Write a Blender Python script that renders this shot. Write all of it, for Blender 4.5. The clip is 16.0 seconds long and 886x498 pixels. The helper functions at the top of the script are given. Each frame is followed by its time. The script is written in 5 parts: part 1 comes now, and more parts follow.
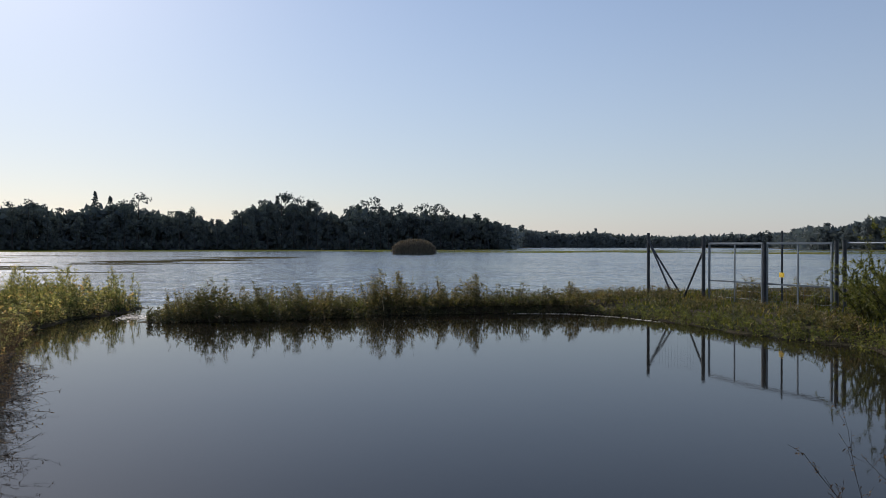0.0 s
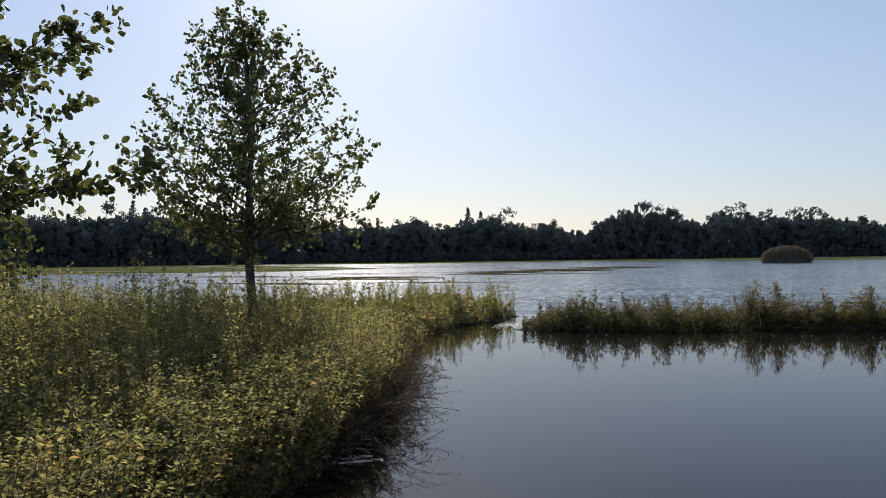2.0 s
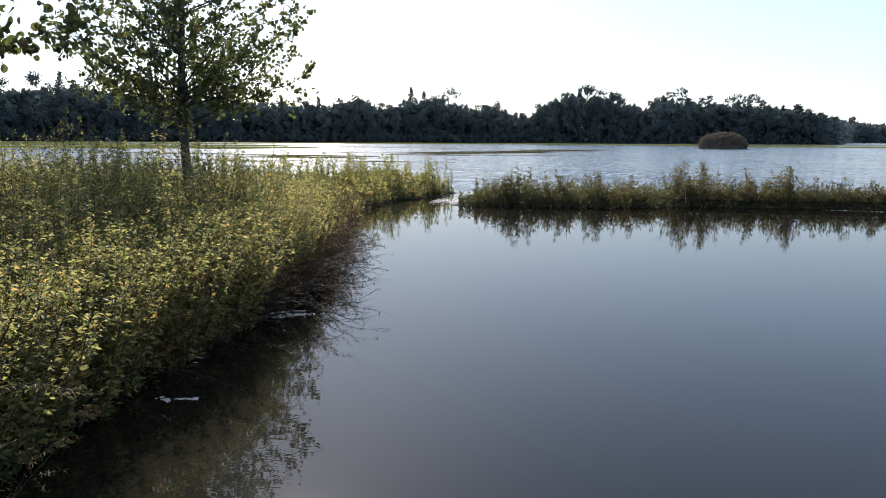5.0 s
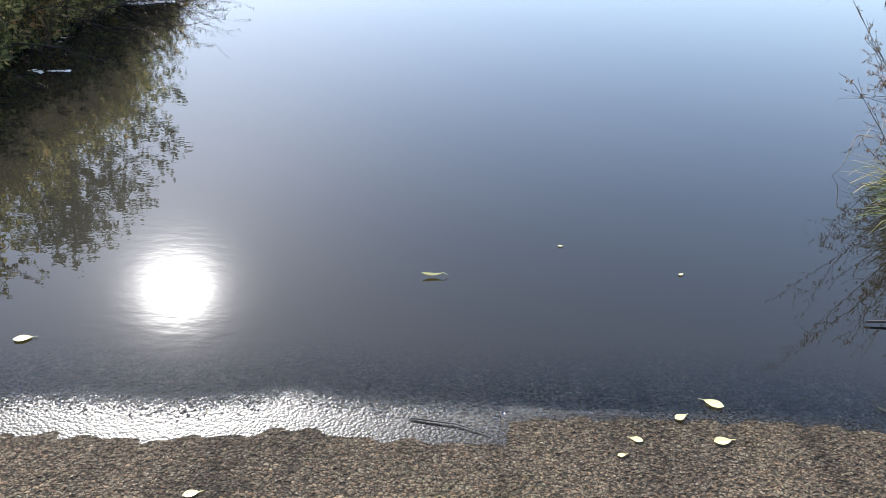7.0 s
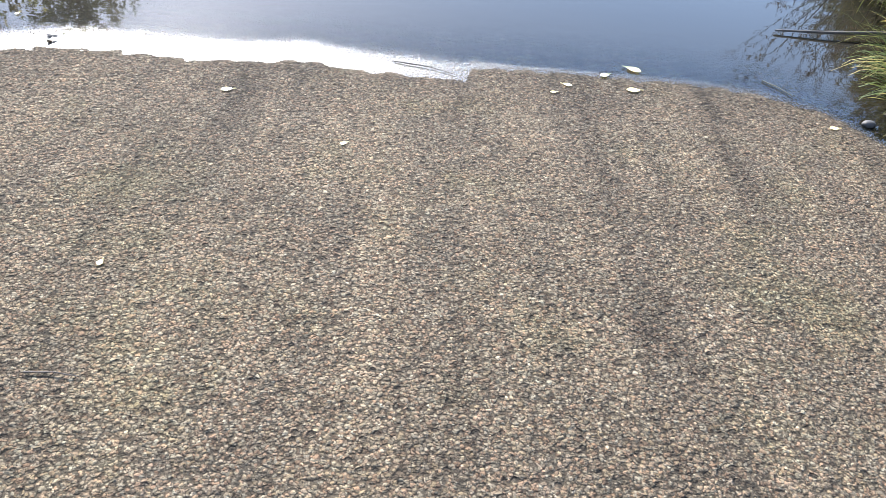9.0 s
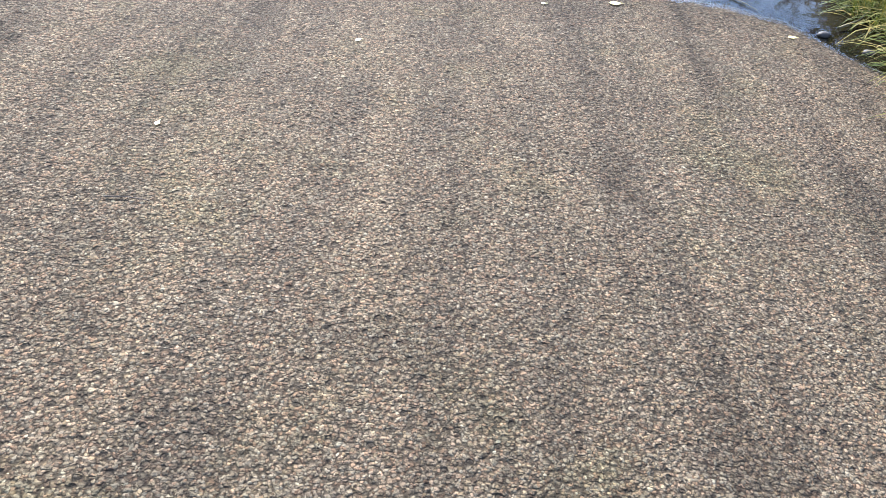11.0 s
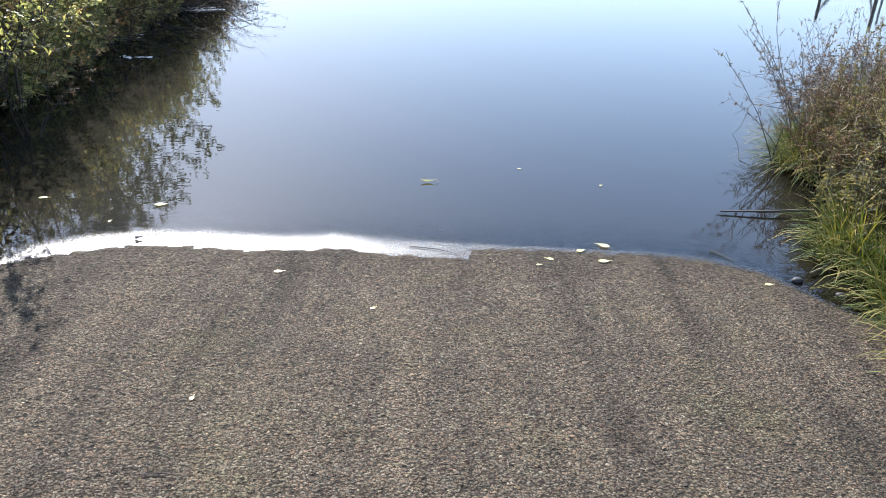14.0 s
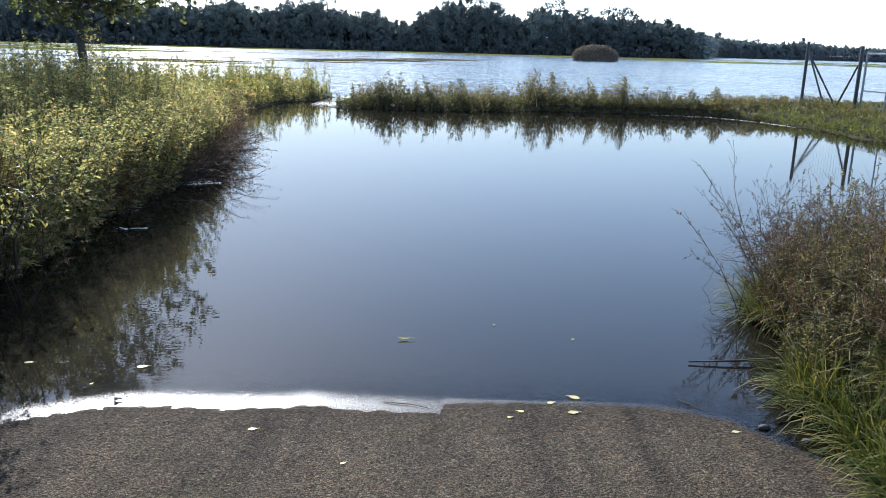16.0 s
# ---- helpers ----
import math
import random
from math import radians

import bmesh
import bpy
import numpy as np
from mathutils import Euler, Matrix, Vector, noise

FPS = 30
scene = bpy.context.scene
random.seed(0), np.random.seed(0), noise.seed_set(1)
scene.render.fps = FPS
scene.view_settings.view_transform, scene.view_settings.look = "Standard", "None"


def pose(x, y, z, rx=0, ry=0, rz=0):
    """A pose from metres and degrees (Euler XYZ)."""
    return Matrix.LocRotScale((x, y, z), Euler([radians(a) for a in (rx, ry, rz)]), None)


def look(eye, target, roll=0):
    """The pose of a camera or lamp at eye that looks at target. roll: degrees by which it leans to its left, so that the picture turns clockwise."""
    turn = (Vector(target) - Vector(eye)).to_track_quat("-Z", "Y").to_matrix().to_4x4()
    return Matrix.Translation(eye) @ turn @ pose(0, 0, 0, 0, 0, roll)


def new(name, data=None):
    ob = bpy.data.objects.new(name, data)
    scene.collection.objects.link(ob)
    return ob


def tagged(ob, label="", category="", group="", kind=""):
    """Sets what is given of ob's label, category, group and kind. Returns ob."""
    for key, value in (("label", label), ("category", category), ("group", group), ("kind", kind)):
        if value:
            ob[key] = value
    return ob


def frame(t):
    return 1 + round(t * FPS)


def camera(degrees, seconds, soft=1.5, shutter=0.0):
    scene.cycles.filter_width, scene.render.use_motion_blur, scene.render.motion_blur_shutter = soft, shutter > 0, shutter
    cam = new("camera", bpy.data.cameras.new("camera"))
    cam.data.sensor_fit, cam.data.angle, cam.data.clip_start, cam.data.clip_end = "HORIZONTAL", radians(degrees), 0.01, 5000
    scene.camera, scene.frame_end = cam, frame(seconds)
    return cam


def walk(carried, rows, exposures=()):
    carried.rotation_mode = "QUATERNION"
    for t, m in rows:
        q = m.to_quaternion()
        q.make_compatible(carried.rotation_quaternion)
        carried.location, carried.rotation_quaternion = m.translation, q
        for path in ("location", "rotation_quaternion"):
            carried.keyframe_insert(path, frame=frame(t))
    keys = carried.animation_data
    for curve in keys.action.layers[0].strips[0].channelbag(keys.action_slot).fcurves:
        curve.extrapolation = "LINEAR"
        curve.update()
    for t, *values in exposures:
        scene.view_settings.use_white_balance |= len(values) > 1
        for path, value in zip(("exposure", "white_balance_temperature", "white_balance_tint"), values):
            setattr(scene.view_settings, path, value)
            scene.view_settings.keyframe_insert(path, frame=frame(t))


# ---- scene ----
cam = camera(57.6, 16.0, soft=0.72)
PATH = [
    (0, (-0.384, 2.343, 1.746), (0.027, 4.300, 1.736), 0.1),
    (0.5, (-0.440, 2.320, 1.760), (-0.232, 4.309, 1.755), -0.2),
    (1, (-0.490, 2.280, 1.765), (-0.500, 4.280, 1.769), -0.5),
    (1.5, (-0.540, 2.250, 1.775), (-0.771, 4.237, 1.788), -0.5),
    (2, (-0.590, 2.220, 1.785), (-1.048, 4.167, 1.803), -0.7),
    (2.5, (-0.640, 2.200, 1.795), (-1.299, 4.088, 1.812), -0.7),
    (3, (-0.680, 2.200, 1.800), (-1.486, 4.030, 1.818), -0.3),
    (5.3, (-0.365, 1.945, 1.626), (-0.563, 3.897, 1.24), 0.8),
    (5.5, (-0.335, 1.95, 1.63), (-0.459, 3.89, 1.162), 1.2),
    (6, (-0.28, 1.69, 1.645), (-0.298, 3.589, 1.021), 1.9),
    (6.5, (-0.301, 1.465, 1.593), (-0.276, 3.297, 0.79), 2.1),
    (7, (-0.236, 1.205, 1.52), (-0.21, 2.982, 0.602), 2.6),
    (7.5, (-0.185, 0.949, 1.449), (-0.141, 2.652, 0.401), 3.9),
    (8, (-0.142, 0.715, 1.436), (-0.087, 2.352, 0.288), 4.9),
    (8.5, (-0.116, 0.516, 1.406), (-0.058, 2.108, 0.198), 5.7),
    (9, (-0.113, 0.297, 1.393), (-0.062, 1.841, 0.123), 6.3),
    (9.5, (-0.076, 0.126, 1.385), (-0.03, 1.611, 0.046), 7.0),
    (9.7, (-0.051, 0.053, 1.379), (-0.008, 1.508, 0.008), 7.4),
    (11.8, (-0.1, -0.245, 1.523), (-0.067, 1.343, 0.308), 5.9),
    (12, (-0.106, -0.248, 1.554), (-0.079, 1.387, 0.403), 5.7),
    (12.5, (-0.11, -0.253, 1.61), (-0.095, 1.45, 0.562), 5.4),
    (13, (-0.105, -0.263, 1.62), (-0.098, 1.469, 0.619), 5.0),
    (13.5, (-0.109, -0.28, 1.619), (-0.106, 1.483, 0.675), 4.1),
    (14, (-0.116, -0.324, 1.619), (-0.121, 1.48, 0.755), 3.0),
    (14.5, (-0.119, -0.37, 1.619), (-0.128, 1.478, 0.853), 2.1),
    (15, (-0.105, -0.396, 1.609), (-0.109, 1.493, 0.949), 1.5),
    (15.5, (-0.025, -0.432, 1.634), (-0.041, 1.49, 1.073), 1.3),
    (16, (0.017, -0.476, 1.646), (-0.002, 1.467, 1.160), 1.6),
]
walk(cam, [(t, look(eye, target, roll)) for t, eye, target, roll in PATH], [(0, 0.17, 6350, 15), (1.5, 0.2, 6300, 15), (3, 0.38, 6400, 14), (4.4, 0.6, 6150, 14), (5.5, 1.28, 6200, 13), (6.5, 2.0, 6100, 12), (7, 2.25, 6000, 12), (7.5, 2.1, 6200, 12), (8.5, 2.74, 5900, 12), (9.5, 3.0, 5950, 12), (12, 2.8, 5700, 15), (12.5, 2.56, 5600, 14), (13.5, 2.26, 5750, 13), (14, 2.28, 5800, 12), (14.5, 2.14, 5850, 11), (15.5, 1.82, 5700, 11), (16, 1.52, 5650, 11)])

SUN_AZ, SUN_EL = -20.0, 29.5          # degrees from +y towards +x, and above the horizon

# ---- world, sun ----
world = bpy.data.worlds.new("sky")
scene.world = world
world.use_nodes = True
wn = world.node_tree.nodes
wn.clear()
sky = wn.new("ShaderNodeTexSky")
sky.sky_type = "NISHITA"
sky.sun_disc = False
sky.sun_elevation, sky.sun_rotation = radians(SUN_EL), radians(SUN_AZ)
sky.altitude, sky.air_density, sky.dust_density, sky.ozone_density = 0, 1.1, 0.48, 3.0
back = wn.new("ShaderNodeBackground")
back.inputs["Strength"].default_value = 0.09
wout = wn.new("ShaderNodeOutputWorld")
# thin summer haze over the whole dome
haze = wn.new("ShaderNodeMix")
haze.data_type = "RGBA"
haze.inputs[7].default_value = (4.35, 4.8, 5.5, 1)
# the haze thickens towards the horizon
dome = wn.new("ShaderNodeTexCoord")
height = wn.new("ShaderNodeSeparateXYZ")
world.node_tree.links.new(dome.outputs["Generated"], height.inputs[0])
thick = wn.new("ShaderNodeMapRange")
thick.interpolation_type = "SMOOTHSTEP"
for k, v in ((1, 0.0), (2, 0.4), (3, 0.55), (4, 0.22)):
    thick.inputs[k].default_value = v
world.node_tree.links.new(height.outputs["Z"], thick.inputs[0])
world.node_tree.links.new(thick.outputs[0], haze.inputs[0])
world.node_tree.links.new(sky.outputs[0], haze.inputs[6])
world.node_tree.links.new(haze.outputs[2], back.inputs[0])
world.node_tree.links.new(back.outputs[0], wout.inputs[0])

sun_way = Vector((math.sin(radians(SUN_AZ)) * math.cos(radians(SUN_EL)),
                  math.cos(radians(SUN_AZ)) * math.cos(radians(SUN_EL)), math.sin(radians(SUN_EL))))
sun_data = bpy.data.lights.new("sun", "SUN")
sun_data.energy, sun_data.angle, sun_data.color = 3.6, radians(0.53), (1.0, 0.93, 0.82)
sun = new("sun", sun_data)
sun.matrix_world = look(sun_way * 50, (0, 0, 0))


# ---- materials ----
class Nodes:
    """A short way to write node materials."""

    def __init__(self, name):
        self.mat = bpy.data.materials.new(name)
        self.mat.use_nodes = True
        self.tree = self.mat.node_tree
        self.tree.nodes.clear()
        self.out = self.add("ShaderNodeOutputMaterial")
        self.place = self.add("ShaderNodeTexCoord").outputs["Object"]

    def add(self, kind, **values):
        node = self.tree.nodes.new(kind)
        for key, value in values.items():
            key = key.replace("_", " ")
            for socket in node.inputs:
                if socket.name.lower() == key.lower() and socket.enabled:
                    if hasattr(value, "is_linked"):
                        self.tree.links.new(value, socket)
                    else:
                        socket.default_value = value
                    break
        return node

    def link(self, a, b):
        self.tree.links.new(a, b)

    def noise(self, scale, detail=3.0, rough=0.55, vector=None, distortion=0.0):
        n = self.add("ShaderNodeTexNoise", Scale=scale, Detail=detail, Roughness=rough, Distortion=distortion)
        self.link(vector or self.place, n.inputs["Vector"])
        return n.outputs["Fac"]

    def cells(self, scale, feature="F1", vector=None, output="Distance"):
        n = self.add("ShaderNodeTexVoronoi", Scale=scale)
        n.feature = feature
        self.link(vector or self.place, n.inputs["Vector"])
        return n.outputs[output]

    def ramp(self, fac, stops):
        n = self.add("ShaderNodeValToRGB")
        self.link(fac, n.inputs[0])
        while len(n.color_ramp.elements) < len(stops):
            n.color_ramp.elements.new(0.5)
        for e, (p, c) in zip(n.color_ramp.elements, stops):
            e.position, e.color = p, (*c, 1)
        return n.outputs[0]

    def math(self, op, a, b=0.0, c=None):
        n = self.tree.nodes.new("ShaderNodeMath")
        n.operation = op
        for socket, value in zip(n.inputs, (a, b) if c is None else (a, b, c)):
            if hasattr(value, "is_linked"):
                self.link(value, socket)
            else:
                socket.default_value = value
        return n.outputs[0]

    def step(self, value, low, high, to_low=0.0, to_high=1.0):
        n = self.tree.nodes.new("ShaderNodeMapRange")
        n.interpolation_type = "SMOOTHSTEP"
        self.link(value, n.inputs[0])
        for k, v in zip((1, 2, 3, 4), (low, high, to_low, to_high)):
            n.inputs[k].default_value = v
        return n.outputs[0]

    def mix(self, fac, a, b, blend="MIX"):
        n = self.tree.nodes.new("ShaderNodeMix")
        n.data_type, n.blend_type = "RGBA", blend
        for socket, value in ((n.inputs[0], fac), (n.inputs[6], a), (n.inputs[7], b)):
            if hasattr(value, "is_linked"):
                self.link(value, socket)
            else:
                socket.default_value = value if not isinstance(value, tuple) else (*value, 1)
        return n.outputs[2]

    def bump(self, height, strength=0.5, distance=0.01, normal=None):
        n = self.add("ShaderNodeBump", Strength=strength, Distance=distance)
        self.link(height, n.inputs["Height"])
        if normal:
            self.link(normal, n.inputs["Normal"])
        return n.outputs[0]

    def surface(self, color, rough=0.7, metal=0.0, normal=None, ior=1.45, specular=None):
        n = self.add("ShaderNodeBsdfPrincipled", Roughness=rough, Metallic=metal, IOR=ior)
        if hasattr(color, "is_linked"):
            self.link(color, n.inputs["Base Color"])
        else:
            n.inputs["Base Color"].default_value = (*color, 1)
        if normal:
            self.link(normal, n.inputs["Normal"])
        if specular is not None:
            n.inputs["Specular IOR Level"].default_value = specular
        return n.outputs[0]

    def done(self, shader):
        self.link(shader, self.out.inputs["Surface"])
        return self.mat


def foliage(name, stops, through_color, thin=0.42, rough=0.55, shine=0.3, blotch=0.45):
    """Leaves: colour by the single leaf, and light that shines through."""
    n = Nodes(name)
    per_leaf = n.add("ShaderNodeNewGeometry").outputs["Random Per Island"]
    patch = n.noise(0.9, 5, 0.75)
    fac = n.math("ADD", n.math("MULTIPLY", per_leaf, 0.7), n.math("MULTIPLY_ADD", n.math("SUBTRACT", patch, 0.5), blotch, 0.225))
    color = n.ramp(fac, stops)
    glow = n.mix(1.0, n.mix(0.25, color, (0.2, 0.2, 0.2)), n.mix(0.0, tuple(min(v * 4, 2.4) for v in through_color), (0, 0, 0)), "MULTIPLY")
    leaf = n.surface(color, rough, specular=shine)
    lit = n.add("ShaderNodeBsdfTranslucent")
    n.link(glow, lit.inputs["Color"])
    both = n.add("ShaderNodeMixShader", Fac=thin)
    n.link(leaf, both.inputs[1])
    n.link(lit.outputs[0], both.inputs[2])
    return n.done(both.outputs[0])


def bark(name, dark, light, scale=30.0):
    n = Nodes(name)
    stretch = n.add("ShaderNodeMapping")
    stretch.inputs["Scale"].default_value = (1, 1, 0.18)
    n.link(n.place, stretch.inputs["Vector"])
    grain = n.noise(scale, 5, 0.65, stretch.outputs[0])
    blotch = n.noise(3.0, 3)
    color = n.mix(n.step(blotch, 0.35, 0.7), n.ramp(grain, [(0.3, dark), (0.7, light)]), tuple(v * 1.3 for v in light))
    return n.done(n.surface(color, 0.85, normal=n.bump(grain, 0.7, 0.01)))


def plain(name, color, rough=0.6, metal=0.0, spread=0.25, scale=18.0):
    n = Nodes(name)
    grain = n.noise(scale, 4)
    low, high = tuple(v * (1 - spread) for v in color), tuple(min(1, v * (1 + spread)) for v in color)
    return n.done(n.surface(n.ramp(grain, [(0.3, low), (0.7, high)]), rough, metal, n.bump(n.noise(scale * 9, 3), 0.15, 0.003)))


def asphalt_material():
    n = Nodes("asphalt")
    warp = n.add("ShaderNodeTexNoise", Scale=60.0, Detail=2.0)
    n.link(n.place, warp.inputs["Vector"])
    bent = n.add("ShaderNodeVectorMath")
    bent.operation = "MULTIPLY_ADD"
    n.link(warp.outputs["Color"], bent.inputs[0])
    bent.inputs[1].default_value = (0.011, 0.011, 0.0128)
    n.link(n.place, bent.inputs[2])
    where = bent.outputs[0]
    color, heights = None, []
    for scale, part_of in ((80.0, 0.5), (140.0, 0.5)):
        tint, dist = n.cells(scale, vector=where, output="Color"), n.cells(scale, vector=where)
        split = n.add("ShaderNodeSeparateColor")
        n.link(tint, split.inputs[0])
        stone = n.ramp(split.outputs[0], [(0.0, (0.09, 0.078, 0.068)), (0.3, (0.122, 0.107, 0.092)), (0.75, (0.168, 0.149, 0.13)), (0.94, (0.2, 0.18, 0.16)), (1.0, (0.29, 0.27, 0.24))])
        stone = n.mix(1.0, stone, n.ramp(split.outputs[2], [(0.0, (1.12, 0.92, 0.8)), (0.35, (1.0, 0.98, 0.95)), (0.7, (0.93, 1.0, 1.0)), (1.0, (1.08, 1.02, 0.86))]), "MULTIPLY")
        stone = n.mix(n.step(dist, 0.42, 0.63, 0.0, 0.76), stone, (0.018, 0.016, 0.014))
        color = stone if color is None else n.mix(n.math("GREATER_THAN", split.outputs[1], 0.45), color, stone)
        heights.append(n.math("SUBTRACT", 1.0, dist))
    # worn tracks along the lane, stains
    lane = n.add("ShaderNodeMapping")
    lane.inputs["Scale"].default_value = (2.6, 0.3, 1)
    lane.inputs["Rotation"].default_value = (0, 0, radians(9))
    n.link(n.place, lane.inputs["Vector"])
    track = n.noise(1.3, 5, 0.62, lane.outputs[0])
    color = n.mix(1.0, color, n.ramp(track, [(0.36, (0.54, 0.53, 0.52)), (0.46, (0.84, 0.83, 0.81)), (0.56, (0.98, 0.96, 0.92)), (0.7, (1.15, 1.12, 1.05))]), "MULTIPLY")
    blot = n.noise(2.2, 6, 0.7)
    color = n.mix(1.0, color, n.ramp(blot, [(0.3, (0.74, 0.725, 0.69)), (0.48, (1.0, 0.95, 0.86)), (0.68, (1.15, 1.1, 1.02))]), "MULTIPLY")
    # torn-out stones and clots of dirt
    pit_tint, pit = n.cells(36.0, vector=where, output="Color"), n.cells(36.0, vector=where)
    pick = n.add("ShaderNodeSeparateColor")
    n.link(pit_tint, pick.inputs[0])
    hole = n.math("MULTIPLY", n.step(pit, 0.22, 0.36, 1.0, 0.0), n.step(pick.outputs[0], 0.3, 0.34, 1.0, 0.0))
    color = n.mix(n.math("MULTIPLY", hole, 0.62), color, (0.02, 0.017, 0.014))
    patchy = n.noise(26.0, 4, 0.7, where)
    color = n.mix(1.0, color, n.ramp(patchy, [(0.32, (0.72, 0.71, 0.69)), (0.66, (1.18, 1.16, 1.12))]), "MULTIPLY")
    color = n.mix(1.0, color, (0.765, 0.735, 0.69), "MULTIPLY")
    # a thin green film of algae in patches
    moss = n.math("MULTIPLY", n.step(n.noise(1.7, 5, 0.65), 0.5, 0.68), 0.55)
    color = n.mix(moss, color, n.mix(1.0, color, (0.9, 0.98, 0.76), "MULTIPLY"))
    wet = n.add("ShaderNodeAttribute")
    wet.attribute_name = "wet"
    color = n.mix(n.math("MULTIPLY", wet.outputs["Fac"], 0.45), color, n.mix(1.0, color, (0.4, 0.38, 0.36), "MULTIPLY"))
    grain = n.noise(220.0, 3, 0.7)
    height = n.math("ADD", n.math("MULTIPLY_ADD", n.math("SUBTRACT", heights[0], n.math("MULTIPLY", hole, 0.8)), 0.9, n.math("MULTIPLY", heights[1], 0.45)), n.math("MULTIPLY", grain, 0.6))
    return n.done(n.surface(color, 0.92, normal=n.bump(height, 0.95, 0.009), specular=0.12))


def water_material():
    n = Nodes("water")
    depth = n.add("ShaderNodeAttribute")
    depth.attribute_name = "depth"
    d = depth.outputs["Fac"]
    xyz = n.add("ShaderNodeSeparateXYZ")
    n.link(n.place, xyz.inputs[0])
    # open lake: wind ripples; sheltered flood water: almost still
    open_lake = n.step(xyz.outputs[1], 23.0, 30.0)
    rip_map = n.add("ShaderNodeMapping")
    rip_map.inputs["Scale"].default_value = (0.6, 1.0, 1)
    n.link(n.place, rip_map.inputs["Vector"])
    ripple = n.noise(2.4, 3, 0.6, rip_map.outputs[0])
    swell = n.noise(0.9, 2, 0.5, rip_map.outputs[0])
    gust = n.step(n.noise(0.045, 3, 0.6), 0.3, 0.7, 0.35, 1.1)
    streak_map = n.add("ShaderNodeMapping")
    streak_map.inputs["Scale"].default_value = (0.35, 1.0, 1)
    n.link(n.place, streak_map.inputs["Vector"])
    gust = n.math("MULTIPLY", gust, n.step(n.noise(0.22, 5, 0.7, streak_map.outputs[0]), 0.35, 0.65, 0.5, 1.7))
    wave = n.math("MULTIPLY", n.math("ADD", ripple, n.math("MULTIPLY", swell, 1.5)), n.math("MULTIPLY", open_lake, gust))
    # faint ripples that run along the lane, so the sun's image stays round
    fine_map = n.add("ShaderNodeMapping")
    fine_map.inputs["Scale"].default_value = (2.0, 0.85, 1)
    n.link(n.place, fine_map.inputs["Vector"])
    still = n.math("MULTIPLY", n.noise(1.3, 2, 0.5, fine_map.outputs[0]), 0.009)
    cross_map = n.add("ShaderNodeMapping")
    cross_map.inputs["Scale"].default_value = (0.8, 1.5, 1)
    n.link(n.place, cross_map.inputs["Vector"])
    faint = n.math("MULTIPLY", n.noise(13.0, 2, 0.5, cross_map.outputs[0]), 0.006)
    lake_n = n.bump(n.math("ADD", n.math("ADD", wave, still), faint), 1.0, 0.05)
    # water film among the stone tips at the edge
    speck = n.math("ADD", n.math("MULTIPLY", n.math("SUBTRACT", n.cells(150.0), 0.45), 0.0062), n.math("MULTIPLY", n.math("SUBTRACT", n.noise(70.0, 3, 0.7), 0.5), 0.005))
    thin = n.math("MULTIPLY", d, n.step(xyz.outputs[0], -0.1, 0.25, 1.0, 2.2))
    film = n.step(n.math("ADD", thin, speck), 0.0044, 0.0052, 1.0, 0.0)
    tips = n.math("SUBTRACT", 1.0, n.cells(110.0))
    film_n = n.bump(n.math("MULTIPLY", tips, film), 0.3, 0.004, lake_n)
    rough = n.math("ADD", n.math("ADD", n.math("MULTIPLY", film, 0.42), 0.0075), n.math("MULTIPLY", open_lake, 0.12))
    gloss = n.add("ShaderNodeBsdfGlossy")
    gloss.distribution = "GGX"
    n.link(rough, gloss.inputs["Roughness"])
    n.link(film_n, gloss.inputs["Normal"])
    sheen = n.add("ShaderNodeBsdfGlossy", Roughness=0.145)
    sheen.inputs["Anisotropy"].default_value = 0.3
    along = n.add("ShaderNodeCombineXYZ", X=math.sin(radians(SUN_AZ)), Y=math.cos(radians(SUN_AZ)))
    n.link(along.outputs[0], sheen.inputs["Tangent"])
    n.link(film_n, sheen.inputs["Normal"])
    shine = n.add("ShaderNodeMixShader", Fac=0.021)
    n.link(gloss.outputs[0], shine.inputs[1])
    n.link(sheen.outputs[0], shine.inputs[2])
    murk_sky_tint = n.ramp(n.noise(0.5, 3), [(0.3, (0.011, 0.0098, 0.0068)), (0.7, (0.0148, 0.013, 0.009))])
    # open lake: blue of the sky its ripples would mirror, put into the colour
    murk_sky_tint = n.mix(open_lake, murk_sky_tint, (0.036, 0.08, 0.128))
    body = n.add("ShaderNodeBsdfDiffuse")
    n.link(murk_sky_tint, body.inputs["Color"])
    clear = n.add("ShaderNodeBsdfTransparent")
    n.link(n.mix(n.step(d, 0.0, 0.05), (0.96, 0.95, 0.92), (0.62, 0.56, 0.42)), clear.inputs["Color"])
    under = n.add("ShaderNodeMixShader")
    n.link(n.step(d, 0.001, 0.018), under.inputs["Fac"])
    n.link(clear.outputs[0], under.inputs[1])
    n.link(body.outputs[0], under.inputs[2])
    fres = n.add("ShaderNodeFresnel", IOR=1.333)
    n.link(film_n, fres.inputs["Normal"])
    both = n.add("ShaderNodeMixShader")
    # wavelets of the open lake: facet glints painted as noise in mirror strength
    chop_map = n.add("ShaderNodeMapping")
    chop_map.inputs["Scale"].default_value = (1.3, 0.45, 1)
    n.link(n.place, chop_map.inputs["Vector"])
    chop_glints = n.step(n.noise(1.5, 4, 0.7, chop_map.outputs[0]), 0.35, 0.65, 0.36, 0.92)
    n.link(n.math("MAXIMUM", fres.outputs[0], n.math("MULTIPLY", open_lake, chop_glints)), both.inputs["Fac"])
    n.link(under.outputs[0], both.inputs[1])
    n.link(shine.outputs[0], both.inputs[2])
    return n.done(both.outputs[0])


